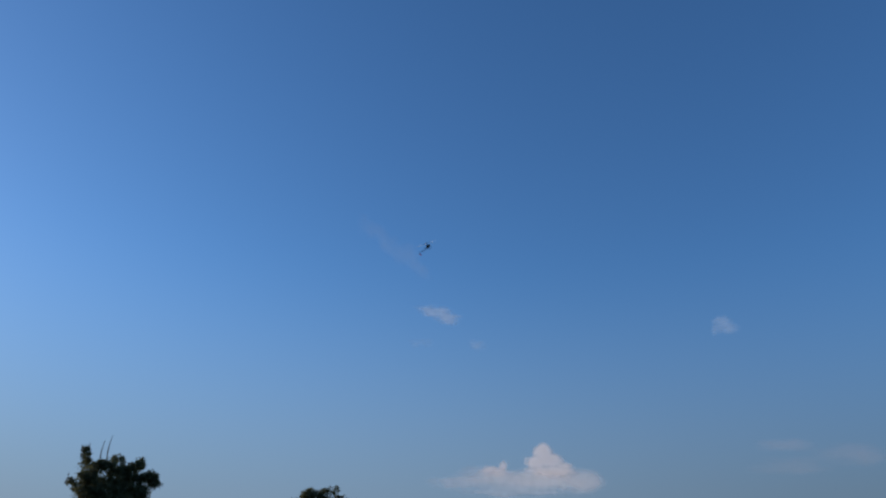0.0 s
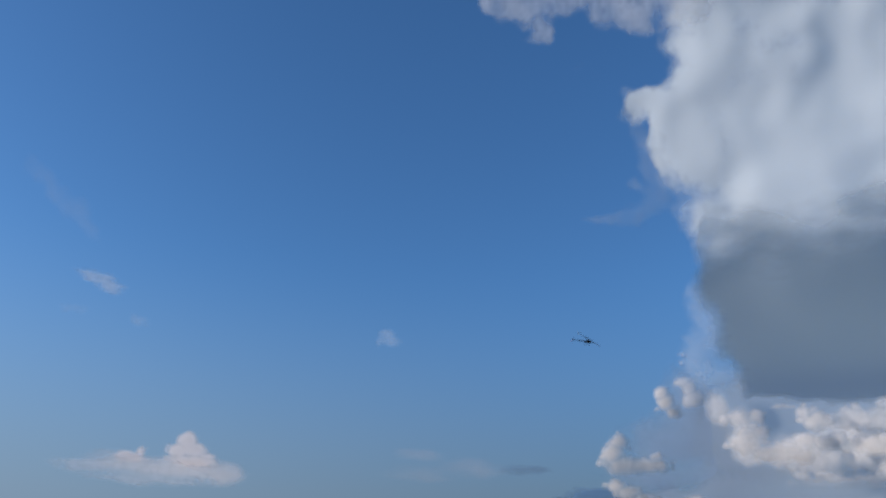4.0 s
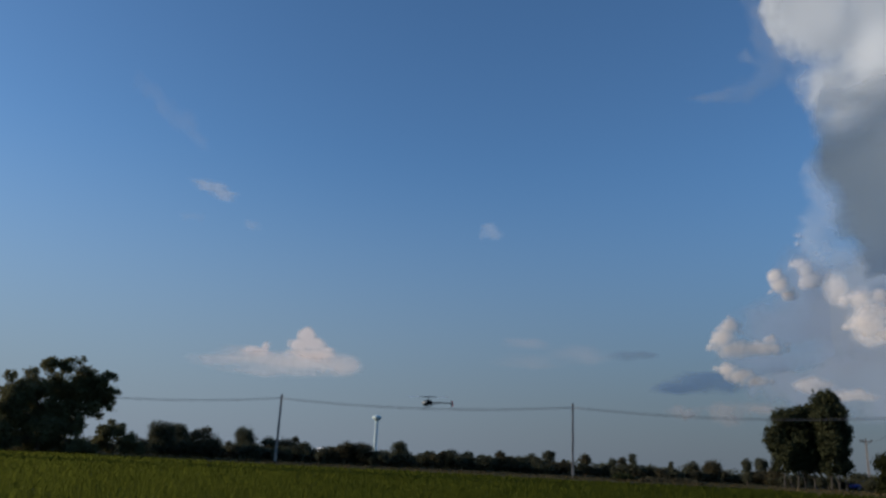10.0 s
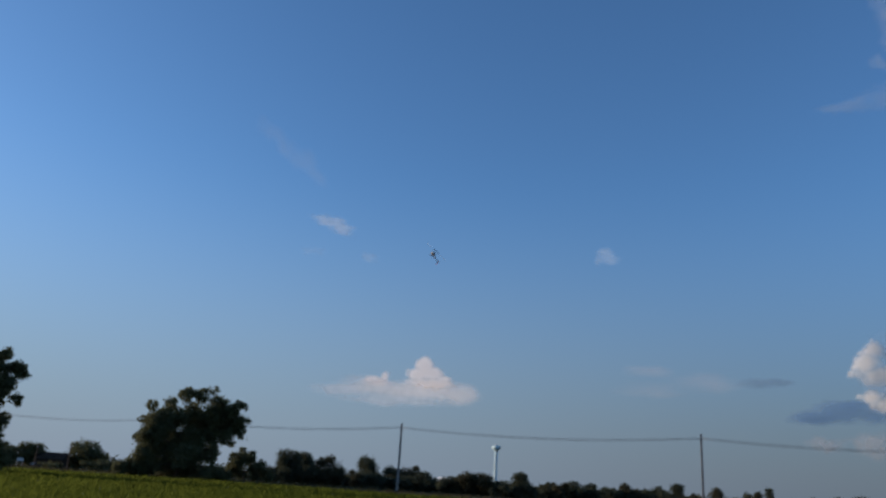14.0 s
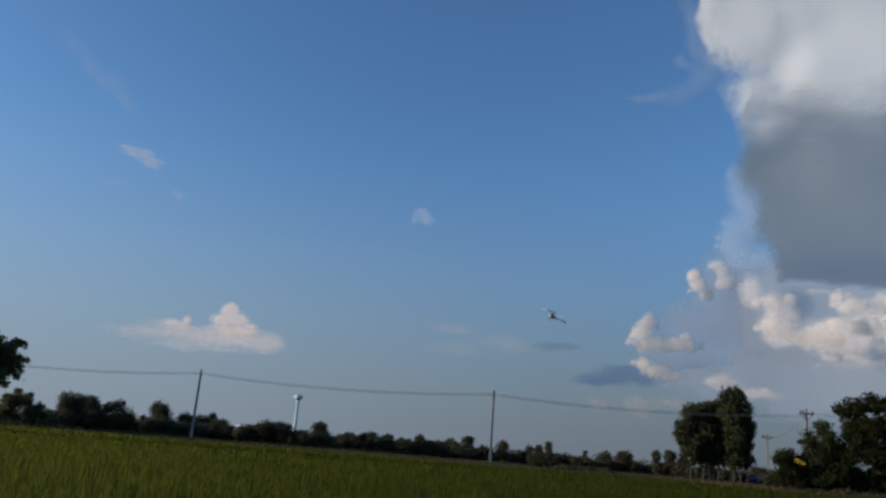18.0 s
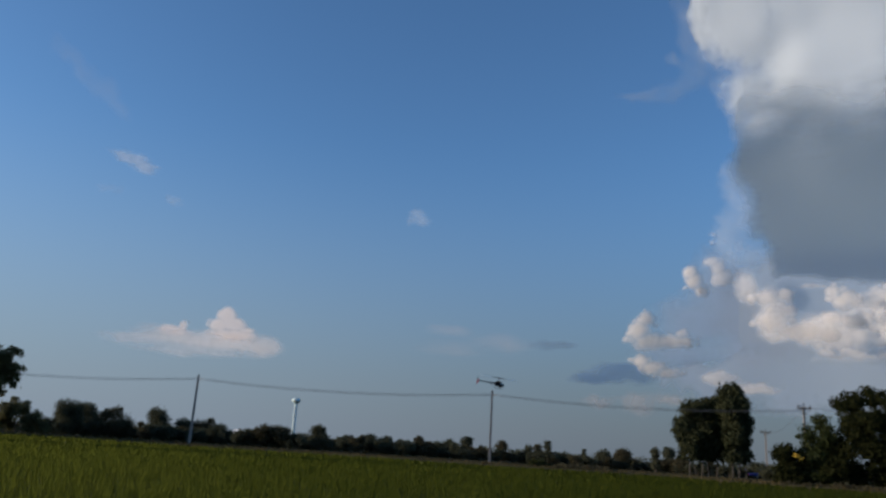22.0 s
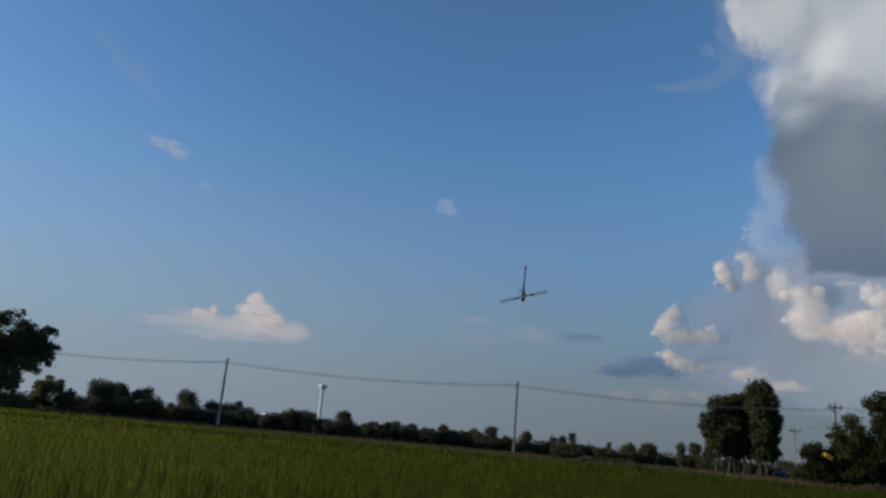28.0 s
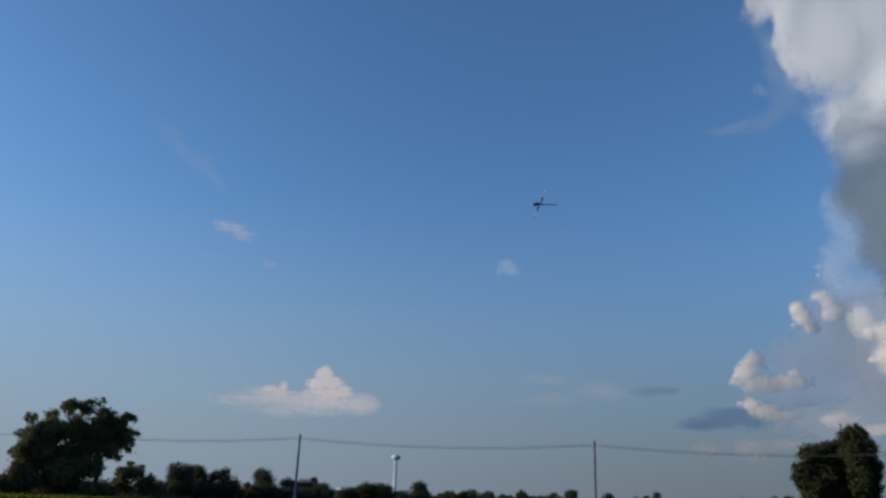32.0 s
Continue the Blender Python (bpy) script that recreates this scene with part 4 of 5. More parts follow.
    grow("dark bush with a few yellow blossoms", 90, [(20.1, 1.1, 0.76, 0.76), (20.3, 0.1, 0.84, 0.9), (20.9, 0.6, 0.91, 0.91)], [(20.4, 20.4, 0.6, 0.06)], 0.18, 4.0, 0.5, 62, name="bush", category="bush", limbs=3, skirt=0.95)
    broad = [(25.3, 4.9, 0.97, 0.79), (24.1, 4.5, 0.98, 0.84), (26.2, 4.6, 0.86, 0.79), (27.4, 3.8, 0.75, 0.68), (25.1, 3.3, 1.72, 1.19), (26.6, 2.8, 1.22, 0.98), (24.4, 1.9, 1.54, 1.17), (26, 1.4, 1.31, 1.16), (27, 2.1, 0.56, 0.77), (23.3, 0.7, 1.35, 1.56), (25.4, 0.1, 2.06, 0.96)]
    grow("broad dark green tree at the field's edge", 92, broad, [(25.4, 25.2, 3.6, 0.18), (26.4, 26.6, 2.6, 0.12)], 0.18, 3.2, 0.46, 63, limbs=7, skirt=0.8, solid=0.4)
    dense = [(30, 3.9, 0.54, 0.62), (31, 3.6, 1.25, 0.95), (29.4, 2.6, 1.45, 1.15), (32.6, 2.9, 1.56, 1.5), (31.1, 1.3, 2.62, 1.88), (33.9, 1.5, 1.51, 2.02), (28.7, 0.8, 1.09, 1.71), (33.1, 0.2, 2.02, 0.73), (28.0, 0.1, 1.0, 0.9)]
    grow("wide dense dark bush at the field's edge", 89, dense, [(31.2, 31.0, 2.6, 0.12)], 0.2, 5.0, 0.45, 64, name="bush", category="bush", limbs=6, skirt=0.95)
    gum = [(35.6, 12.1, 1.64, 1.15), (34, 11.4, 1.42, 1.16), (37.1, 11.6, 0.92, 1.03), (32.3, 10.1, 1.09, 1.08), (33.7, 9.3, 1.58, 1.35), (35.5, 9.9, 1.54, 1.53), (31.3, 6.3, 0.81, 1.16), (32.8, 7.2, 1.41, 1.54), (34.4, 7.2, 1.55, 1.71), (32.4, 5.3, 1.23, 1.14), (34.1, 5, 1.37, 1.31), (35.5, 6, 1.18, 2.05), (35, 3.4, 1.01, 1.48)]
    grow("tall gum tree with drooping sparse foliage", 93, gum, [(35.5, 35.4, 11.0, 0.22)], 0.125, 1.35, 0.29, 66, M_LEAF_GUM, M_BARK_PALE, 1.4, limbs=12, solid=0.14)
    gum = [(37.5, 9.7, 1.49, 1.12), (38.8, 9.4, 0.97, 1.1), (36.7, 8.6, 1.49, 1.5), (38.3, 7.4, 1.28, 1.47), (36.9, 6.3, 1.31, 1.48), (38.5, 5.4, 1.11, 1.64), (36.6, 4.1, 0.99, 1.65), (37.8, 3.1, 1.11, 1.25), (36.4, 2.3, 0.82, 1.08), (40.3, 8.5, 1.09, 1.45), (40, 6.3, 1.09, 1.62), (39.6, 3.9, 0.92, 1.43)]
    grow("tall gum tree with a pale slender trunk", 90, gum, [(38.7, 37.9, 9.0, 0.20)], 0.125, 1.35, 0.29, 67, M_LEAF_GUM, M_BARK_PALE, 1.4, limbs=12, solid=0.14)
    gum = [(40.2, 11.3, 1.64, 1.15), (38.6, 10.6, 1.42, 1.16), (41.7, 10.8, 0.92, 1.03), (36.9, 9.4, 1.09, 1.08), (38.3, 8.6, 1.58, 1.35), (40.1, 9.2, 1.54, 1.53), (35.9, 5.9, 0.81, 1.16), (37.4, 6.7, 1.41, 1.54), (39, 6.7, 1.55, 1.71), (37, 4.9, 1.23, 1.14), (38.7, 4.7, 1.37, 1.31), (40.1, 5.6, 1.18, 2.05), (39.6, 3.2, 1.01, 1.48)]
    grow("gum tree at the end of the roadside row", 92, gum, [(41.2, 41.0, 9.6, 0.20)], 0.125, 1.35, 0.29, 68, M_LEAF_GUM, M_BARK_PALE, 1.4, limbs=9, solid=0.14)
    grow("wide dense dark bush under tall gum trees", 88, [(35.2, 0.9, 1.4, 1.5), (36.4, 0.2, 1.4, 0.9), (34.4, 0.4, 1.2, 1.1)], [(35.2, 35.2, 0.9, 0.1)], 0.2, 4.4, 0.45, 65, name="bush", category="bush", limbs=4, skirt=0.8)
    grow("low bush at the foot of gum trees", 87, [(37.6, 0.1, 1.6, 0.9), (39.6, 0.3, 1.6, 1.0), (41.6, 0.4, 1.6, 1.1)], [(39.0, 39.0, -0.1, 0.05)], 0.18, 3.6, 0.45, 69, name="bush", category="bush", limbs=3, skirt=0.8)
    grow("lighter green shrub standing on the bund", 96, [(3.5, -0.65, 0.75, 0.42), (4.3, -0.8, 0.5, 0.28)], [(3.6, 3.6, -0.7, 0.04)], 0.14, 2.8, 0.5, 72, M_LEAF_LIGHT, name="shrub", category="shrub", limbs=2, skirt=0.95)
    blossoms()
    shrub_row()


def twigs():
    """Bare twigs that stick out of the top of the tall tree."""
    rng = random.Random(4)
    home = next(o for o in scene.objects if o.get("label") == "tall dark tree with ragged clumps of leaves")
    foot = Vector(ground_at(-50.2, 90))
    for az, el, low in ((-50.9, 8.1, 6.2), (-51.3, 7.7, 6.2), (-52.2, 7.5, 6.4), (-53.1, 5.5, 4.8), (-47.4, 5.4, 5.0)):
        p = [EYE + aim(az + k * 0.25 * rng.uniform(-1, 1), el + (low - el) * k) * (90 / math.cos(radians(el))) - foot for k in (0, 0.5, 1)]
        bm = bmesh.new()
        tube(bm, p[::-1], [0.08, 0.055, 0.025], 5)
        part("twig", bm, M_BARK, home, smooth=True)


def blossoms():
    """A few yellow flower heads on the dark bush."""
    rng = np.random.RandomState(8)
    bush = next(o for o in scene.objects if o.get("label") == "dark bush with a few yellow blossoms")
    ob = new("blossoms", leaves("blossoms", [((0.2, -1.7, 3.3), (0.4, 0.2, 0.25)), ((0.7, -1.7, 3.1), (0.25, 0.2, 0.2))], 60, 0.10, M_FLOWER, rng))
    ob.parent = bush
    tagged(ob, "yellow blossoms")


# ---- poles and wires ----
POLES = [(-117.6, 102.4), (-78.5, 101.0), (-39.3, 99.6), (0.0, 98.0), (37.4, 94.8)]


def utility_pole(label, x, y, h=9.35, arm=False, rz=0.0, girth=1.0, coat=None):
    root = empty("utility_pole", (x, y, 0), rz)
    tagged(root, label, "utility pole", "poles along the field")
    bm = bmesh.new()
    tube_rings(bm, [[(sx * w * girth, sy * w * girth * 0.85, z) for sx, sy in ((-1, -1), (1, -1), (1, 1), (-1, 1))] for w, z in ((0.15, -0.1), (0.135, h * 0.4), (0.11, h))])
    part("shaft", bm, coat or M_CONCRETE, root)
    if h > 9:
        bm = bmesh.new()
        tube_rings(bm, [[(sx * w, sy * w * 0.85, z) for sx, sy in ((-1, -1), (1, -1), (1, 1), (-1, 1))] for w, z in ((0.158 * girth, -0.08), (0.152 * girth, 1.5))])
        part("painted_foot", bm, M_LIMEWASH, root, "whitewashed foot of the pole")
    if arm:
        ln, z = (1.7 if girth == 1.0 else 2.2), h - 0.3
        part("crossarm", box(bmesh.new(), (ln, 0.12 * girth, 0.14 * girth), (0, -0.15, z), 0.01), M_IRON, root)
        for s in (-1, 1):
            bm = bmesh.new()
            tube(bm, [(s * 0.75, -0.15, z - 0.04), (s * 0.1, -0.15, z - 0.7)], [0.025 * girth] * 2, 6)
            part("brace", bm, M_IRON, root)
        for x0, up in ((-ln / 2 + 0.12, 0.07), (-ln / 4, 0.07), (0.0, 0.3), (ln / 2 - 0.12, 0.07)):
            bm = bmesh.new()
            lathe(bm, [(0.03, -0.05), (0.03, 0.04), (0.10 * girth, 0.10), (0.06 * girth, 0.16), (0.10 * girth, 0.22), (0.05, 0.34)], 8, (x0, -0.15, z + up))
            part("insulator", bm, M_IRON, root, "dark brown insulator", True)
    else:
        part("cable_clamp", box(bmesh.new(), (0.34 * girth, 0.36 * girth, 0.3 * girth), (0, 0, h - 0.55), 0.02), M_STEEL, root)
    return root


def cable(a, b, sag, thick, name="overhead_cable", label="thick dark overhead cable sagging between poles"):
    bm = bmesh.new()
    a, b = Vector(a), Vector(b)
    n = 24
    tube(bm, [a.lerp(b, i / n) - Vector((0, 0, 4 * sag * (i / n) * (1 - i / n))) for i in range(n + 1)], [thick] * (n + 1), 5)
    tagged(part(name, bm, M_WIRE, smooth=True), label, "cable", "overhead cables")


def power_line():
    for i, (x, y) in enumerate(POLES):
        utility_pole("concrete utility pole with a dark iron crossarm" if i == 4 else "plain grey concrete utility pole behind the field", x, y, arm=(i == 4), rz=4)
    x, y, _ = ground_at(19.08, 174)
    utility_pole("distant concrete utility pole with a crossarm", x, y, arm=True, rz=-12, girth=1.35)
    px, py, _ = ground_at(11.9, 250)
    utility_pole("short distant grey concrete post", px, py, 6.6)
    for az, h in ((-43.9, 4.2), (-45.85, 4.0)):
        px, py, _ = ground_at(az, 140)
        utility_pole("thin weathered post beside a low shed", px, py, h, girth=0.5, coat=M_WOOD)
    for (x0, y0), (x1, y1) in zip(POLES, POLES[1:]):
        for k, z in enumerate((8.90, 8.73)):
            cable((x0, y0 - 0.2, z), (x1, y1 - 0.2, z), 0.75 + 0.03 * k, 0.025)
    cable((37.4, 94.6, 9.2), (x, y, 9.2), 1.2, 0.02, label="thin overhead wire running to a distant pole")
    cable((37.4, 94.6, 9.2), (74.0, 92.0, 9.2), 0.8, 0.03)


# ---- buildings and vehicles ----
def water_tower():
    x, y, _ = ground_at(-14.45, 310)
    root = empty("water_tower", (x, y, 0))
    tagged(root, "slender white water tower with a goblet-shaped tank", "water tower")
    bm = bmesh.new()
    lathe(bm, [(1.0, 0), (0.75, 0.6), (0.64, 3), (0.60, 15.6)], 20)
    part("stem", bm, M_TOWER, root, smooth=True)
    bm = bmesh.new()
    lathe(bm, [(0.60, 15.3), (0.9, 15.8), (1.6, 16.2), (1.78, 16.45), (1.8, 16.9), (1.5, 17.3), (0.8, 17.6), (0.0001, 17.7)], 24)
    part("tank", bm, M_TOWER, root, smooth=True)
    bm = bmesh.new()
    lathe(bm, [(0.3, 17.5), (0.3, 17.75), (0.02, 17.85)], 10)
    part("vent", bm, M_STEEL, root)
    for k in range(2):
        part("ladder_rail", box(bmesh.new(), (0.06, 0.06, 14), (-0.2 + 0.4 * k, -1.1, 7.2)), M_STEEL, root)


def gable_house(name, label, az, dist, w, d, eave, ridge, wall, roof, rz=0.0, windows=2):
    x, y, _ = ground_at(az, dist)
    root = empty(name, (x, y, 0), rz)
    tagged(root, label, name.replace("_", " "))
    bm = bmesh.new()
    v = [bm.verts.new(p) for p in ((-w / 2, -d / 2, 0), (w / 2, -d / 2, 0), (w / 2, d / 2, 0), (-w / 2, d / 2, 0), (-w / 2, -d / 2, eave), (w / 2, -d / 2, eave), (w / 2, d / 2, eave), (-w / 2, d / 2, eave), (-w / 2, 0, ridge - 0.1), (w / 2, 0, ridge - 0.1))]
    for f in ((0, 1, 5, 4), (2, 3, 7, 6), (3, 0, 4, 8, 7), (1, 2, 6, 9, 5), (3, 2, 1, 0)):
        bm.faces.new([v[i] for i in f])
    part("wall", bm, wall, root)
    run = math.hypot(d / 2 + 0.5, (ridge - eave) * (1 + 1.0 / d))
    slope = math.atan2(ridge - eave, d / 2)
    for s in (-1, 1):
        bm = bmesh.new()
        box(bm, (w + 0.8, run, 0.12), (0, s * (d / 4 + 0.2), (eave + ridge) / 2 - 0.1), 0.02, Matrix.Rotation(-s * slope, 4, "X"))
        part("roof", bm, roof, root)
    for k in range(windows):
        px = -w / 2 + w * (k + 0.7) / (windows + 0.4)
        part("window", box(bmesh.new(), (0.9, 0.08, 1.0), (px, -d / 2 - 0.02, eave * 0.55), 0.01), M_GLASS, root)
    part("door", box(bmesh.new(), (0.9, 0.08, 2.0), (w / 2 - 0.8, -d / 2 - 0.02, 1.0), 0.01), M_WOOD, root)
    return root


def parked_car(label, az, dist, paint, rz, pickup=False):
    x, y, _ = ground_at(az, dist)
    root = empty("car", (x, y, 0), rz)
    tagged(root, label, "car")
    bm = bmesh.new()
    prof = [(-2.2, 0.45), (-2.25, 0.85), (-1.2, 0.95), (1.3, 0.95), (2.15, 0.8), (2.2, 0.4)]
    tube_rings(bm, [[(px, sy * 0.82, pz) for px, pz in prof] for sy in (-1, 1)])
    bmesh.ops.bevel(bm, geom=bm.edges[:], offset=0.05, segments=2, affect="EDGES")
    part("body", bm, paint, root, smooth=True)
    bm = bmesh.new()
    cab = [(-0.4, 0.93), (-0.3, 1.5), (0.7, 1.52), (1.35, 0.93)] if pickup else [(-1.9, 0.93), (-1.4, 1.42), (0.5, 1.45), (1.3, 0.93)]
    tube_rings(bm, [[(px, sy * (0.78 if pz < 1 else 0.62), pz) for px, pz in cab] for sy in (-1, 1)])
    part("cabin", bm, M_GLASS, root)
    part("roof", box(bmesh.new(), (1.1 if pickup else 1.8, 1.28, 0.07), (0.2 if pickup else -0.45, 0, 1.5 if pickup else 1.44), 0.03), paint, root)
    for sx, sy in itertools.product((-1.35, 1.35), (-0.74, 0.74)):
        bm = bmesh.new()
        bmesh.ops.create_cone(bm, cap_ends=True, segments=18, radius1=0.33, radius2=0.33, depth=0.2, matrix=Matrix.Translation((sx, sy, 0.33)) @ Matrix.Rotation(radians(90), 4, "X"))
        wheel = part("wheel", bm, M_RUBBER, root)
        bm = bmesh.new()
        bmesh.ops.create_cone(bm, cap_ends=True, segments=14, radius1=0.2, radius2=0.2, depth=0.22, matrix=Matrix.Translation((sx, sy, 0.33)) @ Matrix.Rotation(radians(90), 4, "X"))
        part("rim", bm, M_ALU, wheel)
    for sy in (-0.6, 0.6):
        part("headlight", box(bmesh.new(), (0.06, 0.3, 0.14), (2.19, sy, 0.68), 0.02), M_TOWER, root)
        part("tail_light", box(bmesh.new(), (0.06, 0.2, 0.2), (-2.24, sy, 0.72), 0.02), M_RED, root)


def white_board(az, dist):
    """A small plain white board on two posts."""
    root = empty("signboard", ground_at(az, dist), 35)
    tagged(root, "small plain white board on two grey posts", "signboard")
    part("board", box(bmesh.new(), (0.9, 0.05, 0.42), (0, 0, 1.35), 0.01), M_WHITE_WALL, root, "white board")
    for s in (-1, 1):
        bm = bmesh.new()
        tube(bm, [(s * 0.35, 0.06, -0.05), (s * 0.35, 0.06, 1.5)], [0.04, 0.04], 8)
        part("post", bm, M_STEEL, root, smooth=True)


def buildings():
    white_board(-46.7, 138)
    water_tower()
    gable_house("house", "white house with a pale roof behind the scrub", -18.3, 240, 5, 5, 1.9, 3.5, M_WHITE_WALL, M_ROOF_PALE, -50)
    gable_house("shed", "low brown timber shed with a dark roof", -44.75, 150, 4.2, 3.4, 1.8, 2.7, M_WOOD, M_ROOF_DARK, 20, 1)
    parked_car("blue pickup parked beyond the field", 18.75, 150, M_BLUE_CAR, 10, True)
    parked_car("blue car parked beside a blue pickup", 17.9, 158, M_BLUE_CAR, -12)
    parked_car("pale silver car parked beyond the field", -45.3, 152, M_PALE_CAR, 60)


# ---- model helicopter ----
def helicopter():
    root = empty("model_helicopter", (0, 20, 6))
    tagged(root, "black and white model helicopter with a red tail fin, flying", "model helicopter")
    root.matrix_world = Matrix.Identity(4)
    # canopy: rounded pod, nose towards +x
    bm = bmesh.new()
    rings = []
    for px, w, zc, h in ((0.172, 0.006, -0.06, 0.006), (0.165, 0.022, -0.06, 0.022), (0.145, 0.036, -0.054, 0.038), (0.10, 0.047, -0.044, 0.053), (0.045, 0.048, -0.032, 0.06), (0.0, 0.04, -0.022, 0.056), (-0.05, 0.024, -0.016, 0.036), (-0.08, 0.01, -0.012, 0.016)):
        rings.append([(px, w * math.cos(a), zc + h * math.sin(a)) for a in (2 * math.pi * k / 16 for k in range(16))])
    tube_rings(bm, rings)
    canopy = part("canopy", bm, M_CANOPY_DARK, root, "glossy black canopy with pale sides", True)
    for s in (-1, 1):
        bm = bmesh.new()
        tube_rings(bm, [[(px, s * 1.025 * w * math.cos(a), zc + 1.02 * h * math.sin(a)) for a in (radians(-14 + 58 * k / 6) for k in range(7))] for px, w, zc, h in ((0.163, 0.024, -0.06, 0.024), (0.145, 0.036, -0.054, 0.038), (0.10, 0.047, -0.044, 0.053), (0.06, 0.0478, -0.036, 0.058), (0.03, 0.0455, -0.029, 0.059))])
        part("side_panel", bm, M_CANOPY, canopy, "white side panel", True)
    part("side_frame", box(bmesh.new(), (0.17, 0.04, 0.085), (-0.015, 0, -0.05), 0.012), M_CARBON, root)
    part("battery", box(bmesh.new(), (0.10, 0.036, 0.03), (0.06, 0, -0.1), 0.008), M_CARBON, root)
    bm = bmesh.new()
    bmesh.ops.create_cone(bm, cap_ends=True, segments=18, radius1=0.045, radius2=0.045, depth=0.01, matrix=Matrix.Translation((0, 0, 0.02)))
    part("main_gear", bm, M_CARBON, root)
    bm = bmesh.new()
    tube(bm, [(-0.05, 0, -0.03), (-0.58, 0, -0.03)], [0.013, 0.012], 10)
    part("tail_boom", bm, M_CARBON, root, smooth=True)
    for s in (-1, 1):
        bm = bmesh.new()
        tube(bm, [(-0.06, s * 0.02, -0.085), (-0.33, s * 0.008, -0.034)], [0.004, 0.004], 6)
        part("boom_strut", bm, M_CARBON, root)
    # tail fin, red
    pts = ((-0.560, -0.03), (-0.594, -0.10), (-0.616, -0.102), (-0.606, -0.03), (-0.612, 0.022), (-0.593, 0.02))
    bm = bmesh.new()
    tube_rings(bm, [[(px, py, pz) for px, pz in pts] for py in (-0.017, -0.013)])
    part("tail_fin", bm, M_RED, root, "red vertical tail fin")
    tail = part("tail_gearbox", box(bmesh.new(), (0.045, 0.03, 0.035), (-0.585, 0, -0.03), 0.006), M_ALU, root)
    for k in range(2):
        bm = bmesh.new()
        box(bm, (0.014, 0.003, 0.075), (-0.585, 0.035, -0.03 + (0.05 if k else -0.05)), 0.001)
        part("tail_blade", bm, M_CARBON, tail)
    # skids
    for s in (-1, 1):
        bm = bmesh.new()
        tube(bm, [(0.13, s * 0.065, -0.135), (0.11, s * 0.07, -0.145), (-0.09, s * 0.07, -0.145)], [0.003, 0.003, 0.003], 6)
        part("skid", bm, M_CARBON, root)
    for px in (0.09, -0.05):
        bm = bmesh.new()
        tube(bm, [(px, -0.07, -0.143), (px, -0.04, -0.105), (px, 0.04, -0.105), (px, 0.07, -0.143)], [0.003] * 4, 6)
        part("skid_strut", bm, M_CARBON, root)
    bm = bmesh.new()
    tube(bm, [(0, 0, 0.0), (0, 0, 0.1)], [0.006, 0.006], 8)
    part("mast", bm, M_ALU, root)
    # main rotor turns about the mast
    bm = bmesh.new()
    lathe(bm, [(0.02, -0.015), (0.026, 0), (0.024, 0.012), (0.008, 0.02)], 12)
    rotor = part("main_rotor", bm, M_ALU, root, "two-bladed main rotor", True)
    rotor.location = (0, 0, 0.1)
    for s in (-1, 1):
        bm = bmesh.new()
        box(bm, (0.022, 0.10, 0.016), (0, s * 0.075, 0.0), 0.004)
        part("blade_grip", bm, M_CARBON, rotor)
        bm = bmesh.new()
        tube_rings(bm, [[(s * (0.021 * math.cos(a) - 0.004), y * s, 0.0035 * math.sin(a)) for a in (2 * math.pi * k / 10 for k in range(10))] for y in (0.11, 0.22)])
        part("blade_root", bm, M_CARBON, rotor, "black inner blade")
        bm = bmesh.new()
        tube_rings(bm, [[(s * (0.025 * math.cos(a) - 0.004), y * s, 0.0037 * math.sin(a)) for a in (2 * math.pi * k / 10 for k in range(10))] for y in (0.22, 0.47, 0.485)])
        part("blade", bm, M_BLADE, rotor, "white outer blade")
    return root, rotor


# ---- build ----
ground()
clouds()
rice()
trees()
power_line()
buildings()
HELI, ROTOR = helicopter()


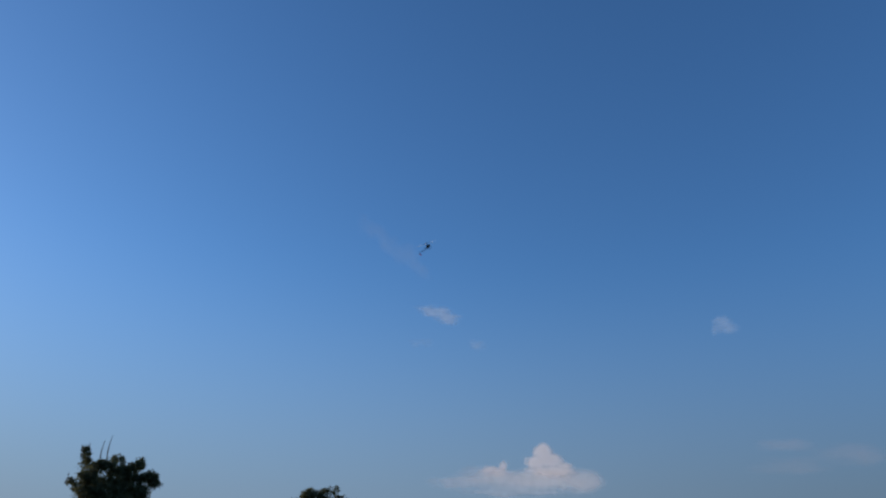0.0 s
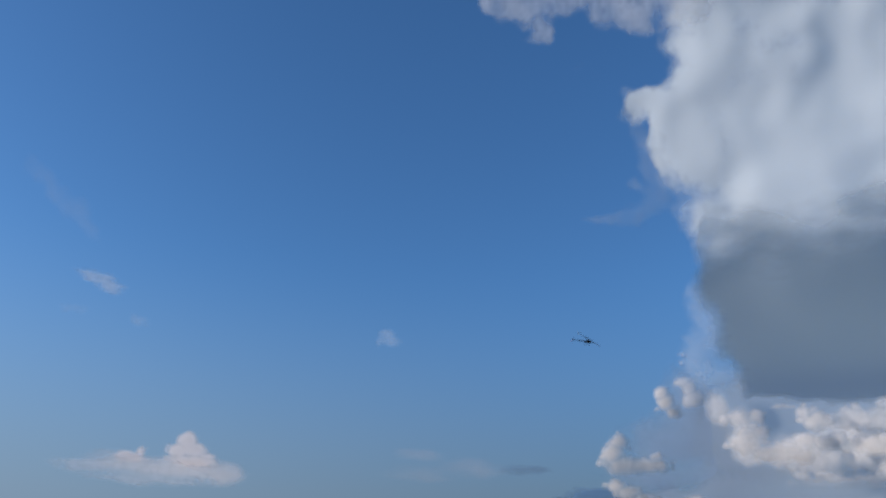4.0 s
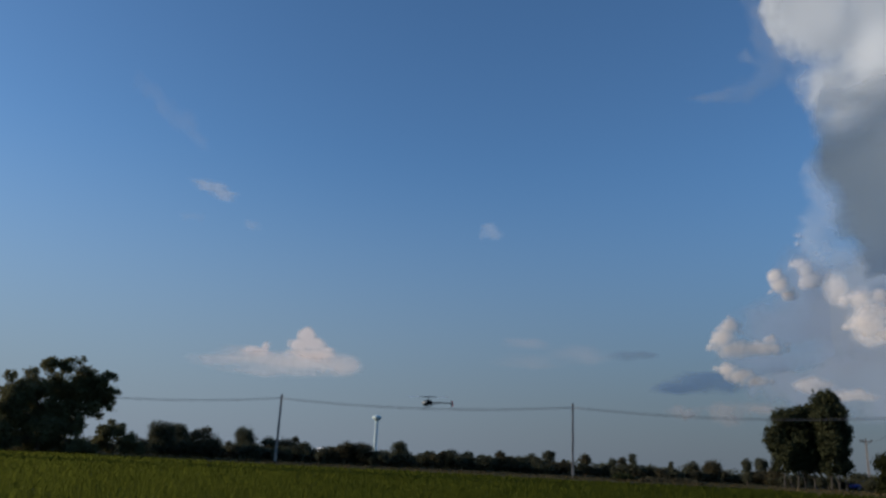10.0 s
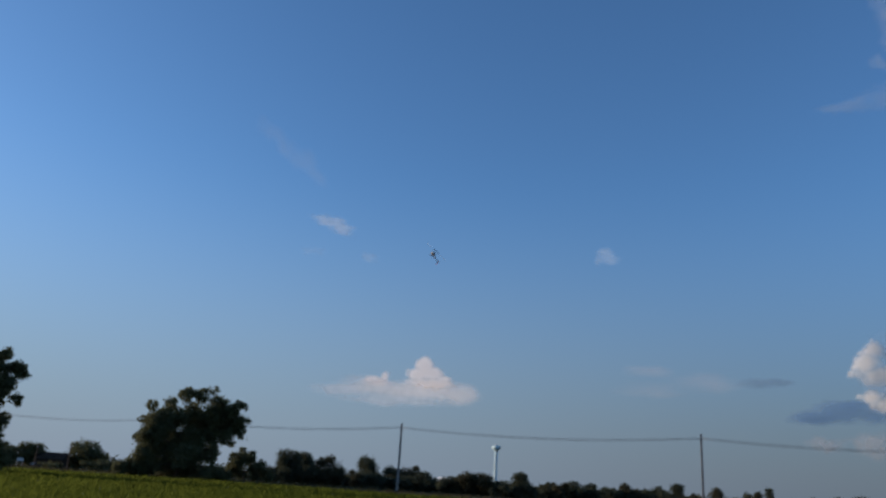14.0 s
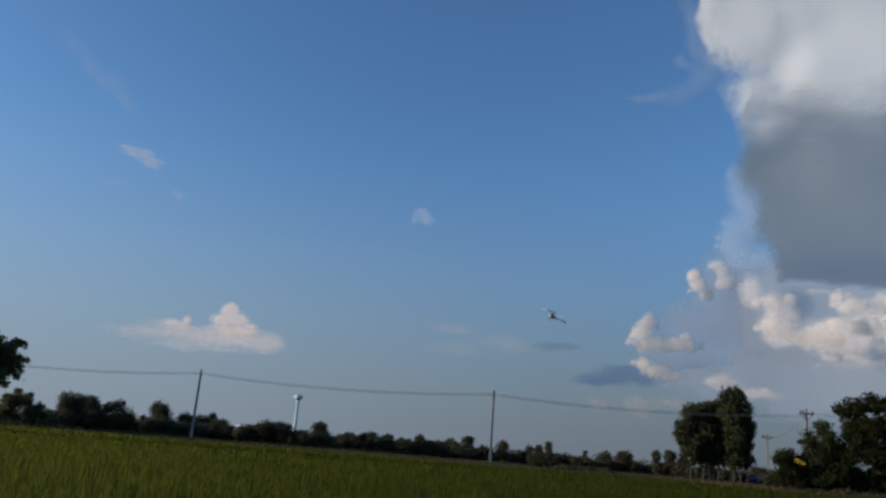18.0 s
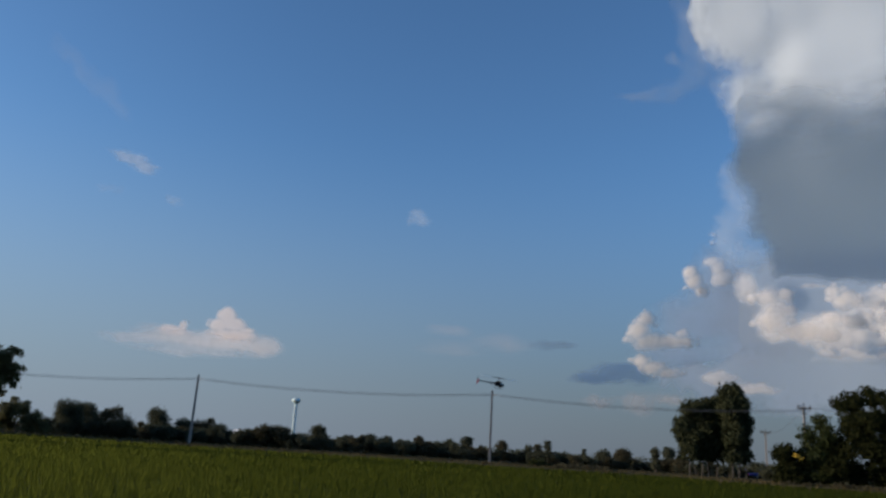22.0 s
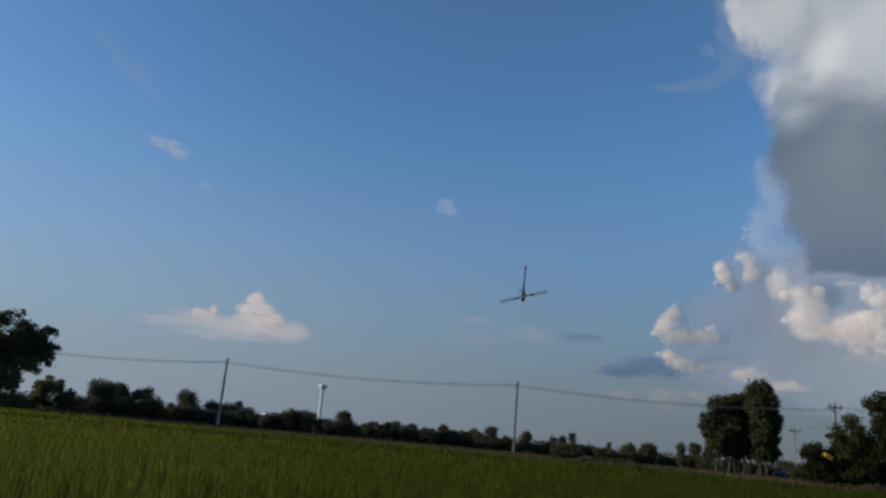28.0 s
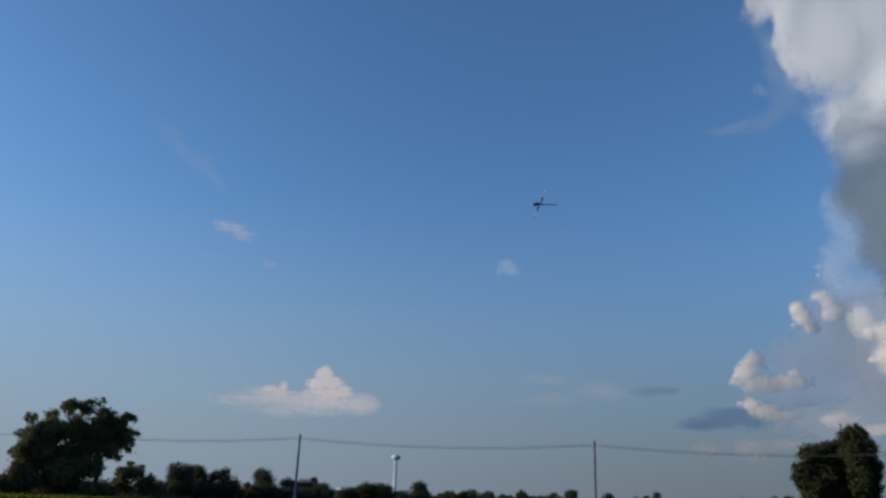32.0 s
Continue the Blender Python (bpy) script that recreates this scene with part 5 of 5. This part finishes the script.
def motions():
    flight = [
        (0.000, pose(-13.78, 24.54, 14.06, 4, -49, 71)),
        (0.300, pose(-12.07, 24.64, 15.33, -75, -70, 119)),
        (0.433, pose(-11.26, 24.65, 15.84, -49, -32, 131)),
        (0.600, pose(-10.50, 24.68, 16.28, -22, -2, 155)),
        (0.900, pose(-9.32, 24.60, 17.00, 3, -14, 82)),
        (0.933, pose(-9.02, 24.63, 17.08, 45, -33, 65)),
        (1.000, pose(-8.66, 24.70, 17.16, 97, -34, 36)),
        (1.200, pose(-7.47, 24.80, 17.46, 29, -65, 82)),
        (1.333, pose(-6.93, 24.86, 17.53, -86, -49, 178)),
        (1.500, pose(-6.47, 24.93, 17.50, -116, -1, -177)),
        (1.800, pose(-5.55, 25.28, 17.10, -81, -56, 158)),
        (1.900, pose(-5.23, 25.31, 17.09, 108, -77, -9)),
        (2.000, pose(-4.88, 25.36, 17.08, 121, -30, 1)),
        (2.100, pose(-4.52, 25.54, 16.80, 113, -53, -3)),
        (2.400, pose(-3.27, 26.08, 16.02, 34, -63, 68)),
        (2.700, pose(-1.70, 26.29, 15.83, 36, -75, 119)),
        (2.867, pose(-0.94, 26.38, 15.78, -70, -30, -166)),
        (3.000, pose(-0.21, 26.43, 15.63, -108, 24, 174)),
        (3.100, pose(0.28, 26.39, 15.38, -156, 61, 121)),
        (3.200, pose(0.75, 26.32, 15.05, 131, 39, 43)),
        (3.300, pose(1.21, 26.27, 14.65, 115, -8, 21)),
        (3.467, pose(1.88, 26.28, 13.94, 69, -58, 46)),
        (3.600, pose(2.56, 26.35, 13.08, -38, -45, 136)),
        (3.900, pose(3.98, 26.57, 10.95, 29, -44, 89)),
        (3.933, pose(4.17, 26.59, 10.57, 58, -27, 46)),
        (4.000, pose(4.31, 26.61, 10.18, 68, -0, 17)),
        (4.200, pose(4.72, 26.62, 8.60, 51, -46, 56)),
        (4.500, pose(5.81, 26.52, 6.45, 82, -42, 77)),
        (5.000, pose(6.07, 24.61, 5.49, 68, -25, 82)),
        (5.500, pose(6.17, 22.54, 4.74, 57, -8, 83)),
        (6.000, pose(6.19, 20.45, 4.14, 46, 10, 80)),
        (6.500, pose(6.21, 18.48, 3.62, 34, 26, 74)),
        (6.700, pose(5.99, 18.35, 4.28, -2, 65, 70)),
        (6.900, pose(5.57, 18.30, 4.80, -126, 65, -53)),
        (7.000, pose(5.35, 18.35, 4.76, -145, 61, -69)),
        (7.100, pose(5.08, 18.38, 4.87, -154, 54, -76)),
        (7.300, pose(4.58, 18.51, 4.77, -160, 30, -76)),
        (7.500, pose(4.11, 18.81, 4.00, -166, 25, -75)),
        (7.700, pose(3.61, 19.10, 3.15, -175, 14, -82)),
        (7.900, pose(3.07, 19.16, 3.05, 179, -8, -83)),
        (8.000, pose(2.77, 19.09, 3.41, 178, -14, -80)),
        (8.100, pose(2.35, 19.13, 3.77, 177, -16, -82)),
        (8.300, pose(1.75, 19.12, 4.72, 170, -37, -79)),
        (8.500, pose(1.25, 19.07, 5.83, 145, -68, -59)),
        (8.700, pose(0.53, 19.00, 6.88, -15, -72, 102)),
        (8.900, pose(0.05, 19.00, 7.61, -21, -32, 115)),
        (9.000, pose(-0.24, 18.99, 7.99, -28, -16, 153)),
        (9.100, pose(-0.43, 18.65, 8.12, -27, -12, 166)),
        (9.300, pose(-0.92, 18.16, 7.81, -27, -9, 170)),
        (9.500, pose(-1.59, 17.96, 6.52, -25, -7, 165)),
        (9.700, pose(-2.35, 17.72, 5.31, -28, -2, 176)),
        (9.900, pose(-3.14, 18.24, 3.55, -23, -4, -177)),
        (10.000, pose(-3.47, 18.36, 3.11, -16, -1, 176)),
        (10.100, pose(-3.80, 18.39, 2.95, -15, -0, -175)),
        (10.300, pose(-4.58, 18.33, 2.99, -15, 2, -179)),
        (10.500, pose(-5.20, 18.82, 3.55, -11, 4, 172)),
        (10.700, pose(-6.01, 19.26, 4.40, 31, 7, -179)),
        (10.900, pose(-6.55, 19.89, 5.08, 74, 1, 180)),
        (11.000, pose(-6.93, 20.25, 5.30, 98, 5, -175)),
        (11.100, pose(-7.10, 20.36, 5.40, 112, 2, -173)),
        (11.300, pose(-7.45, 20.63, 5.44, 146, 3, -166)),
        (11.500, pose(-7.81, 20.93, 5.45, 170, 3, -166)),
        (11.700, pose(-8.03, 21.18, 5.84, 174, -1, -178)),
        (11.900, pose(-8.11, 21.34, 6.70, 172, -2, 171)),
        (12.000, pose(-8.14, 21.38, 7.29, 173, -4, 173)),
        (12.200, pose(-8.01, 21.47, 8.16, -141, -8, 168)),
        (12.500, pose(-7.95, 21.67, 9.05, -83, -14, 149)),
        (12.667, pose(-7.92, 21.84, 9.32, -33, -34, 142)),
        (12.800, pose(-7.97, 22.00, 9.51, 28, -40, 117)),
        (13.000, pose(-8.33, 22.15, 9.71, 53, -22, 69)),
        (13.300, pose(-8.88, 22.49, 9.68, 19, -49, 98)),
        (13.500, pose(-9.26, 22.77, 9.52, 18, -40, 119)),
        (14.000, pose(-8.44, 23.19, 9.25, 31, -43, 132)),
        (14.500, pose(-7.53, 23.62, 9.00, 43, -48, 145)),
        (15.000, pose(-6.53, 23.99, 8.73, 54, -54, 157)),
        (15.500, pose(-5.48, 24.28, 8.43, 65, -62, 169)),
        (15.700, pose(-4.50, 23.74, 8.06, 95, -69, 178)),
        (15.900, pose(-3.43, 23.29, 7.51, 111, -66, 148)),
        (16.000, pose(-3.07, 23.06, 7.17, 132, -66, 139)),
        (16.100, pose(-2.76, 22.85, 6.77, 151, -55, 121)),
        (16.300, pose(-2.00, 22.43, 6.11, 168, -41, 104)),
        (16.500, pose(-1.38, 22.03, 5.44, 176, -19, 94)),
        (16.700, pose(-0.97, 21.18, 5.11, 161, 13, 88)),
        (16.900, pose(-0.51, 20.26, 5.31, 97, 32, 22)),
        (17.000, pose(-0.27, 19.82, 5.44, 87, 13, 31)),
        (17.100, pose(0.06, 20.21, 5.67, 31, -10, 22)),
        (17.300, pose(0.48, 21.03, 6.00, 50, -68, 34)),
        (17.500, pose(0.92, 21.99, 6.12, -53, -65, 143)),
        (17.700, pose(1.24, 22.06, 5.84, -40, -32, 122)),
        (17.900, pose(1.42, 22.06, 5.85, -30, -22, 129)),
        (18.000, pose(1.58, 22.08, 5.77, -25, -23, 126)),
        (18.100, pose(1.69, 22.09, 5.71, -29, -19, 127)),
        (18.300, pose(1.98, 22.26, 5.04, -28, -20, 126)),
        (18.500, pose(2.20, 22.45, 4.30, -13, -4, 122)),
        (18.700, pose(2.27, 22.02, 4.05, 1, 11, 121)),
        (18.900, pose(2.28, 21.54, 4.04, -0, 11, 124)),
        (19.000, pose(2.25, 21.33, 3.95, -1, 9, 119)),
        (19.100, pose(2.35, 21.29, 3.89, 2, 8, 117)),
        (19.300, pose(2.25, 21.16, 3.87, -2, 5, 112)),
        (19.500, pose(2.19, 21.00, 3.99, 1, 3, 97)),
        (19.700, pose(2.00, 20.87, 3.97, -0, 3, 78)),
        (19.900, pose(1.96, 20.73, 4.08, 2, 3, 46)),
        (20.000, pose(1.99, 20.69, 4.04, 12, 4, 38)),
        (20.100, pose(2.01, 20.78, 4.14, 15, 2, 23)),
        (20.300, pose(1.87, 20.86, 4.67, 14, -2, 33)),
        (20.500, pose(1.71, 20.78, 5.82, 20, 6, 20)),
        (20.700, pose(1.62, 20.84, 6.47, 20, 6, 29)),
        (20.900, pose(1.36, 21.15, 6.26, 22, 14, 23)),
        (21.000, pose(1.28, 21.38, 5.88, 23, 11, 24)),
        (21.100, pose(1.17, 21.13, 5.31, 20, 7, 16)),
        (21.300, pose(1.01, 20.64, 4.25, 16, 1, 23)),
        (21.500, pose(0.77, 20.18, 3.24, 12, -1, 28)),
        (21.700, pose(0.55, 19.48, 3.13, 12, 4, 31)),
        (21.900, pose(0.24, 18.72, 3.37, 12, -2, 33)),
        (22.000, pose(0.14, 18.41, 3.38, 12, 2, 34)),
        (22.100, pose(0.06, 17.90, 3.73, 9, -1, 51)),
        (22.300, pose(-0.20, 17.04, 4.05, -8, 3, 118)),
        (22.500, pose(-0.44, 16.23, 4.45, -14, -8, 147)),
        (22.650, pose(-0.60, 15.64, 4.76, -4, -7, 97)),
        (22.733, pose(-0.64, 15.33, 4.86, 7, -9, 57)),
        (22.800, pose(-0.67, 15.11, 4.97, 16, -3, 18)),
        (22.900, pose(-0.71, 15.09, 5.19, 11, -14, 56)),
        (23.000, pose(-0.78, 15.15, 5.43, -0, -18, 95)),
        (23.150, pose(-0.93, 15.18, 5.77, -14, -12, 147)),
        (23.300, pose(-1.06, 15.23, 6.02, -16, -19, 119)),
        (23.400, pose(-1.14, 15.31, 6.22, 2, -22, 76)),
        (23.500, pose(-1.21, 15.29, 6.38, 18, -13, 35)),
        (23.700, pose(-1.28, 14.60, 6.49, -12, -11, 90)),
        (23.900, pose(-1.39, 13.97, 6.56, -31, -7, 165)),
        (24.000, pose(-1.51, 13.68, 6.51, -21, -16, 148)),
        (24.100, pose(-1.59, 13.78, 6.62, -15, -23, 120)),
        (24.400, pose(-1.78, 14.21, 6.52, -15, -23, 100)),
        (24.600, pose(-1.86, 14.71, 5.77, -5, -24, 103)),
        (24.900, pose(-1.91, 15.70, 3.88, -4, -12, 100)),
        (25.000, pose(-1.97, 16.00, 3.31, -6, -12, 109)),
        (25.200, pose(-1.84, 16.40, 2.78, -4, -8, 98)),
        (25.500, pose(-1.86, 16.74, 3.05, -4, -9, 97)),
        (26.000, pose(-1.52, 16.55, 3.51, 33, -12, 101)),
        (26.500, pose(-1.14, 16.31, 3.99, 71, -16, 103)),
        (27.000, pose(-0.76, 16.04, 4.43, 110, -21, 102)),
        (27.500, pose(-0.37, 15.77, 4.80, 151, -24, 97)),
        (27.700, pose(-0.23, 15.59, 4.44, -171, 6, 92)),
        (27.900, pose(-0.06, 15.30, 4.58, 125, 37, 92)),
        (28.000, pose(-0.00, 15.15, 4.67, 176, 57, 92)),
        (28.100, pose(0.10, 15.02, 4.69, -178, 61, 91)),
        (28.300, pose(0.37, 15.02, 4.61, 17, 82, -75)),
        (28.500, pose(0.77, 15.31, 4.26, 12, 63, -82)),
        (28.700, pose(1.12, 15.67, 3.69, 1, 28, -95)),
        (28.900, pose(1.27, 15.90, 3.61, 3, 11, -94)),
        (29.000, pose(1.32, 16.00, 3.63, 3, 4, -93)),
        (29.100, pose(1.33, 16.03, 3.90, 8, 1, -98)),
        (29.300, pose(1.30, 16.07, 4.47, 25, -44, -123)),
        (29.500, pose(1.24, 16.11, 5.07, 44, -61, -140)),
        (29.700, pose(1.26, 16.48, 5.70, 63, -71, -162)),
        (29.900, pose(1.37, 16.96, 6.03, 72, -75, -176)),
        (30.000, pose(1.43, 17.25, 6.07, 54, -73, -157)),
        (30.100, pose(1.49, 17.58, 5.96, 130, -69, 124)),
        (30.300, pose(1.64, 18.24, 5.93, 110, -75, 151)),
        (30.500, pose(1.72, 18.47, 5.48, 133, -71, 129)),
        (30.600, pose(1.74, 18.59, 5.27, 161, -63, 102)),
        (30.700, pose(1.78, 18.70, 5.08, 173, -41, 90)),
        (30.800, pose(1.78, 18.78, 5.02, 176, -26, 87)),
        (30.900, pose(1.82, 18.84, 5.06, 177, -15, 86)),
        (31.000, pose(1.86, 18.88, 5.19, 178, -2, 84)),
        (31.100, pose(1.87, 18.82, 5.47, 178, 5, 84)),
        (31.200, pose(1.80, 18.71, 5.91, -178, 19, 80)),
        (31.300, pose(1.76, 18.58, 6.51, 172, 27, 43)),
        (31.333, pose(1.64, 18.52, 6.74, 109, 46, 3)),
        (31.400, pose(1.49, 18.47, 6.96, 48, 26, -36)),
        (31.500, pose(1.20, 18.35, 7.42, 79, 1, -29)),
        (31.600, pose(0.82, 18.78, 7.95, 100, -23, -28)),
        (31.700, pose(0.25, 19.23, 8.48, 128, -51, -38)),
        (31.800, pose(-0.25, 19.69, 9.07, -180, -61, -90)),
        (31.900, pose(-0.82, 20.19, 9.61, -132, -41, -139)),
        (32.000, pose(-1.46, 20.73, 10.10, -111, 7, -153)),
    ]
    walk(HELI, flight)
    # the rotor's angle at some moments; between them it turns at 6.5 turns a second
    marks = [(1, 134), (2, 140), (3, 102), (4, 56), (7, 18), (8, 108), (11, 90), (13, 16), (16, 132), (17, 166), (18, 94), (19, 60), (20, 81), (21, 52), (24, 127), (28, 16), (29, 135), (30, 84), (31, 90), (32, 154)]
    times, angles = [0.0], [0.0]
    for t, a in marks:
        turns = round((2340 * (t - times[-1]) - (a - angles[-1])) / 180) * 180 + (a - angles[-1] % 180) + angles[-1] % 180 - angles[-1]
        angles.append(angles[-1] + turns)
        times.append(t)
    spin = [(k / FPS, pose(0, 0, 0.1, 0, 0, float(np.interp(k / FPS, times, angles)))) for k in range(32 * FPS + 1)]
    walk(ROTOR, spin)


motions()
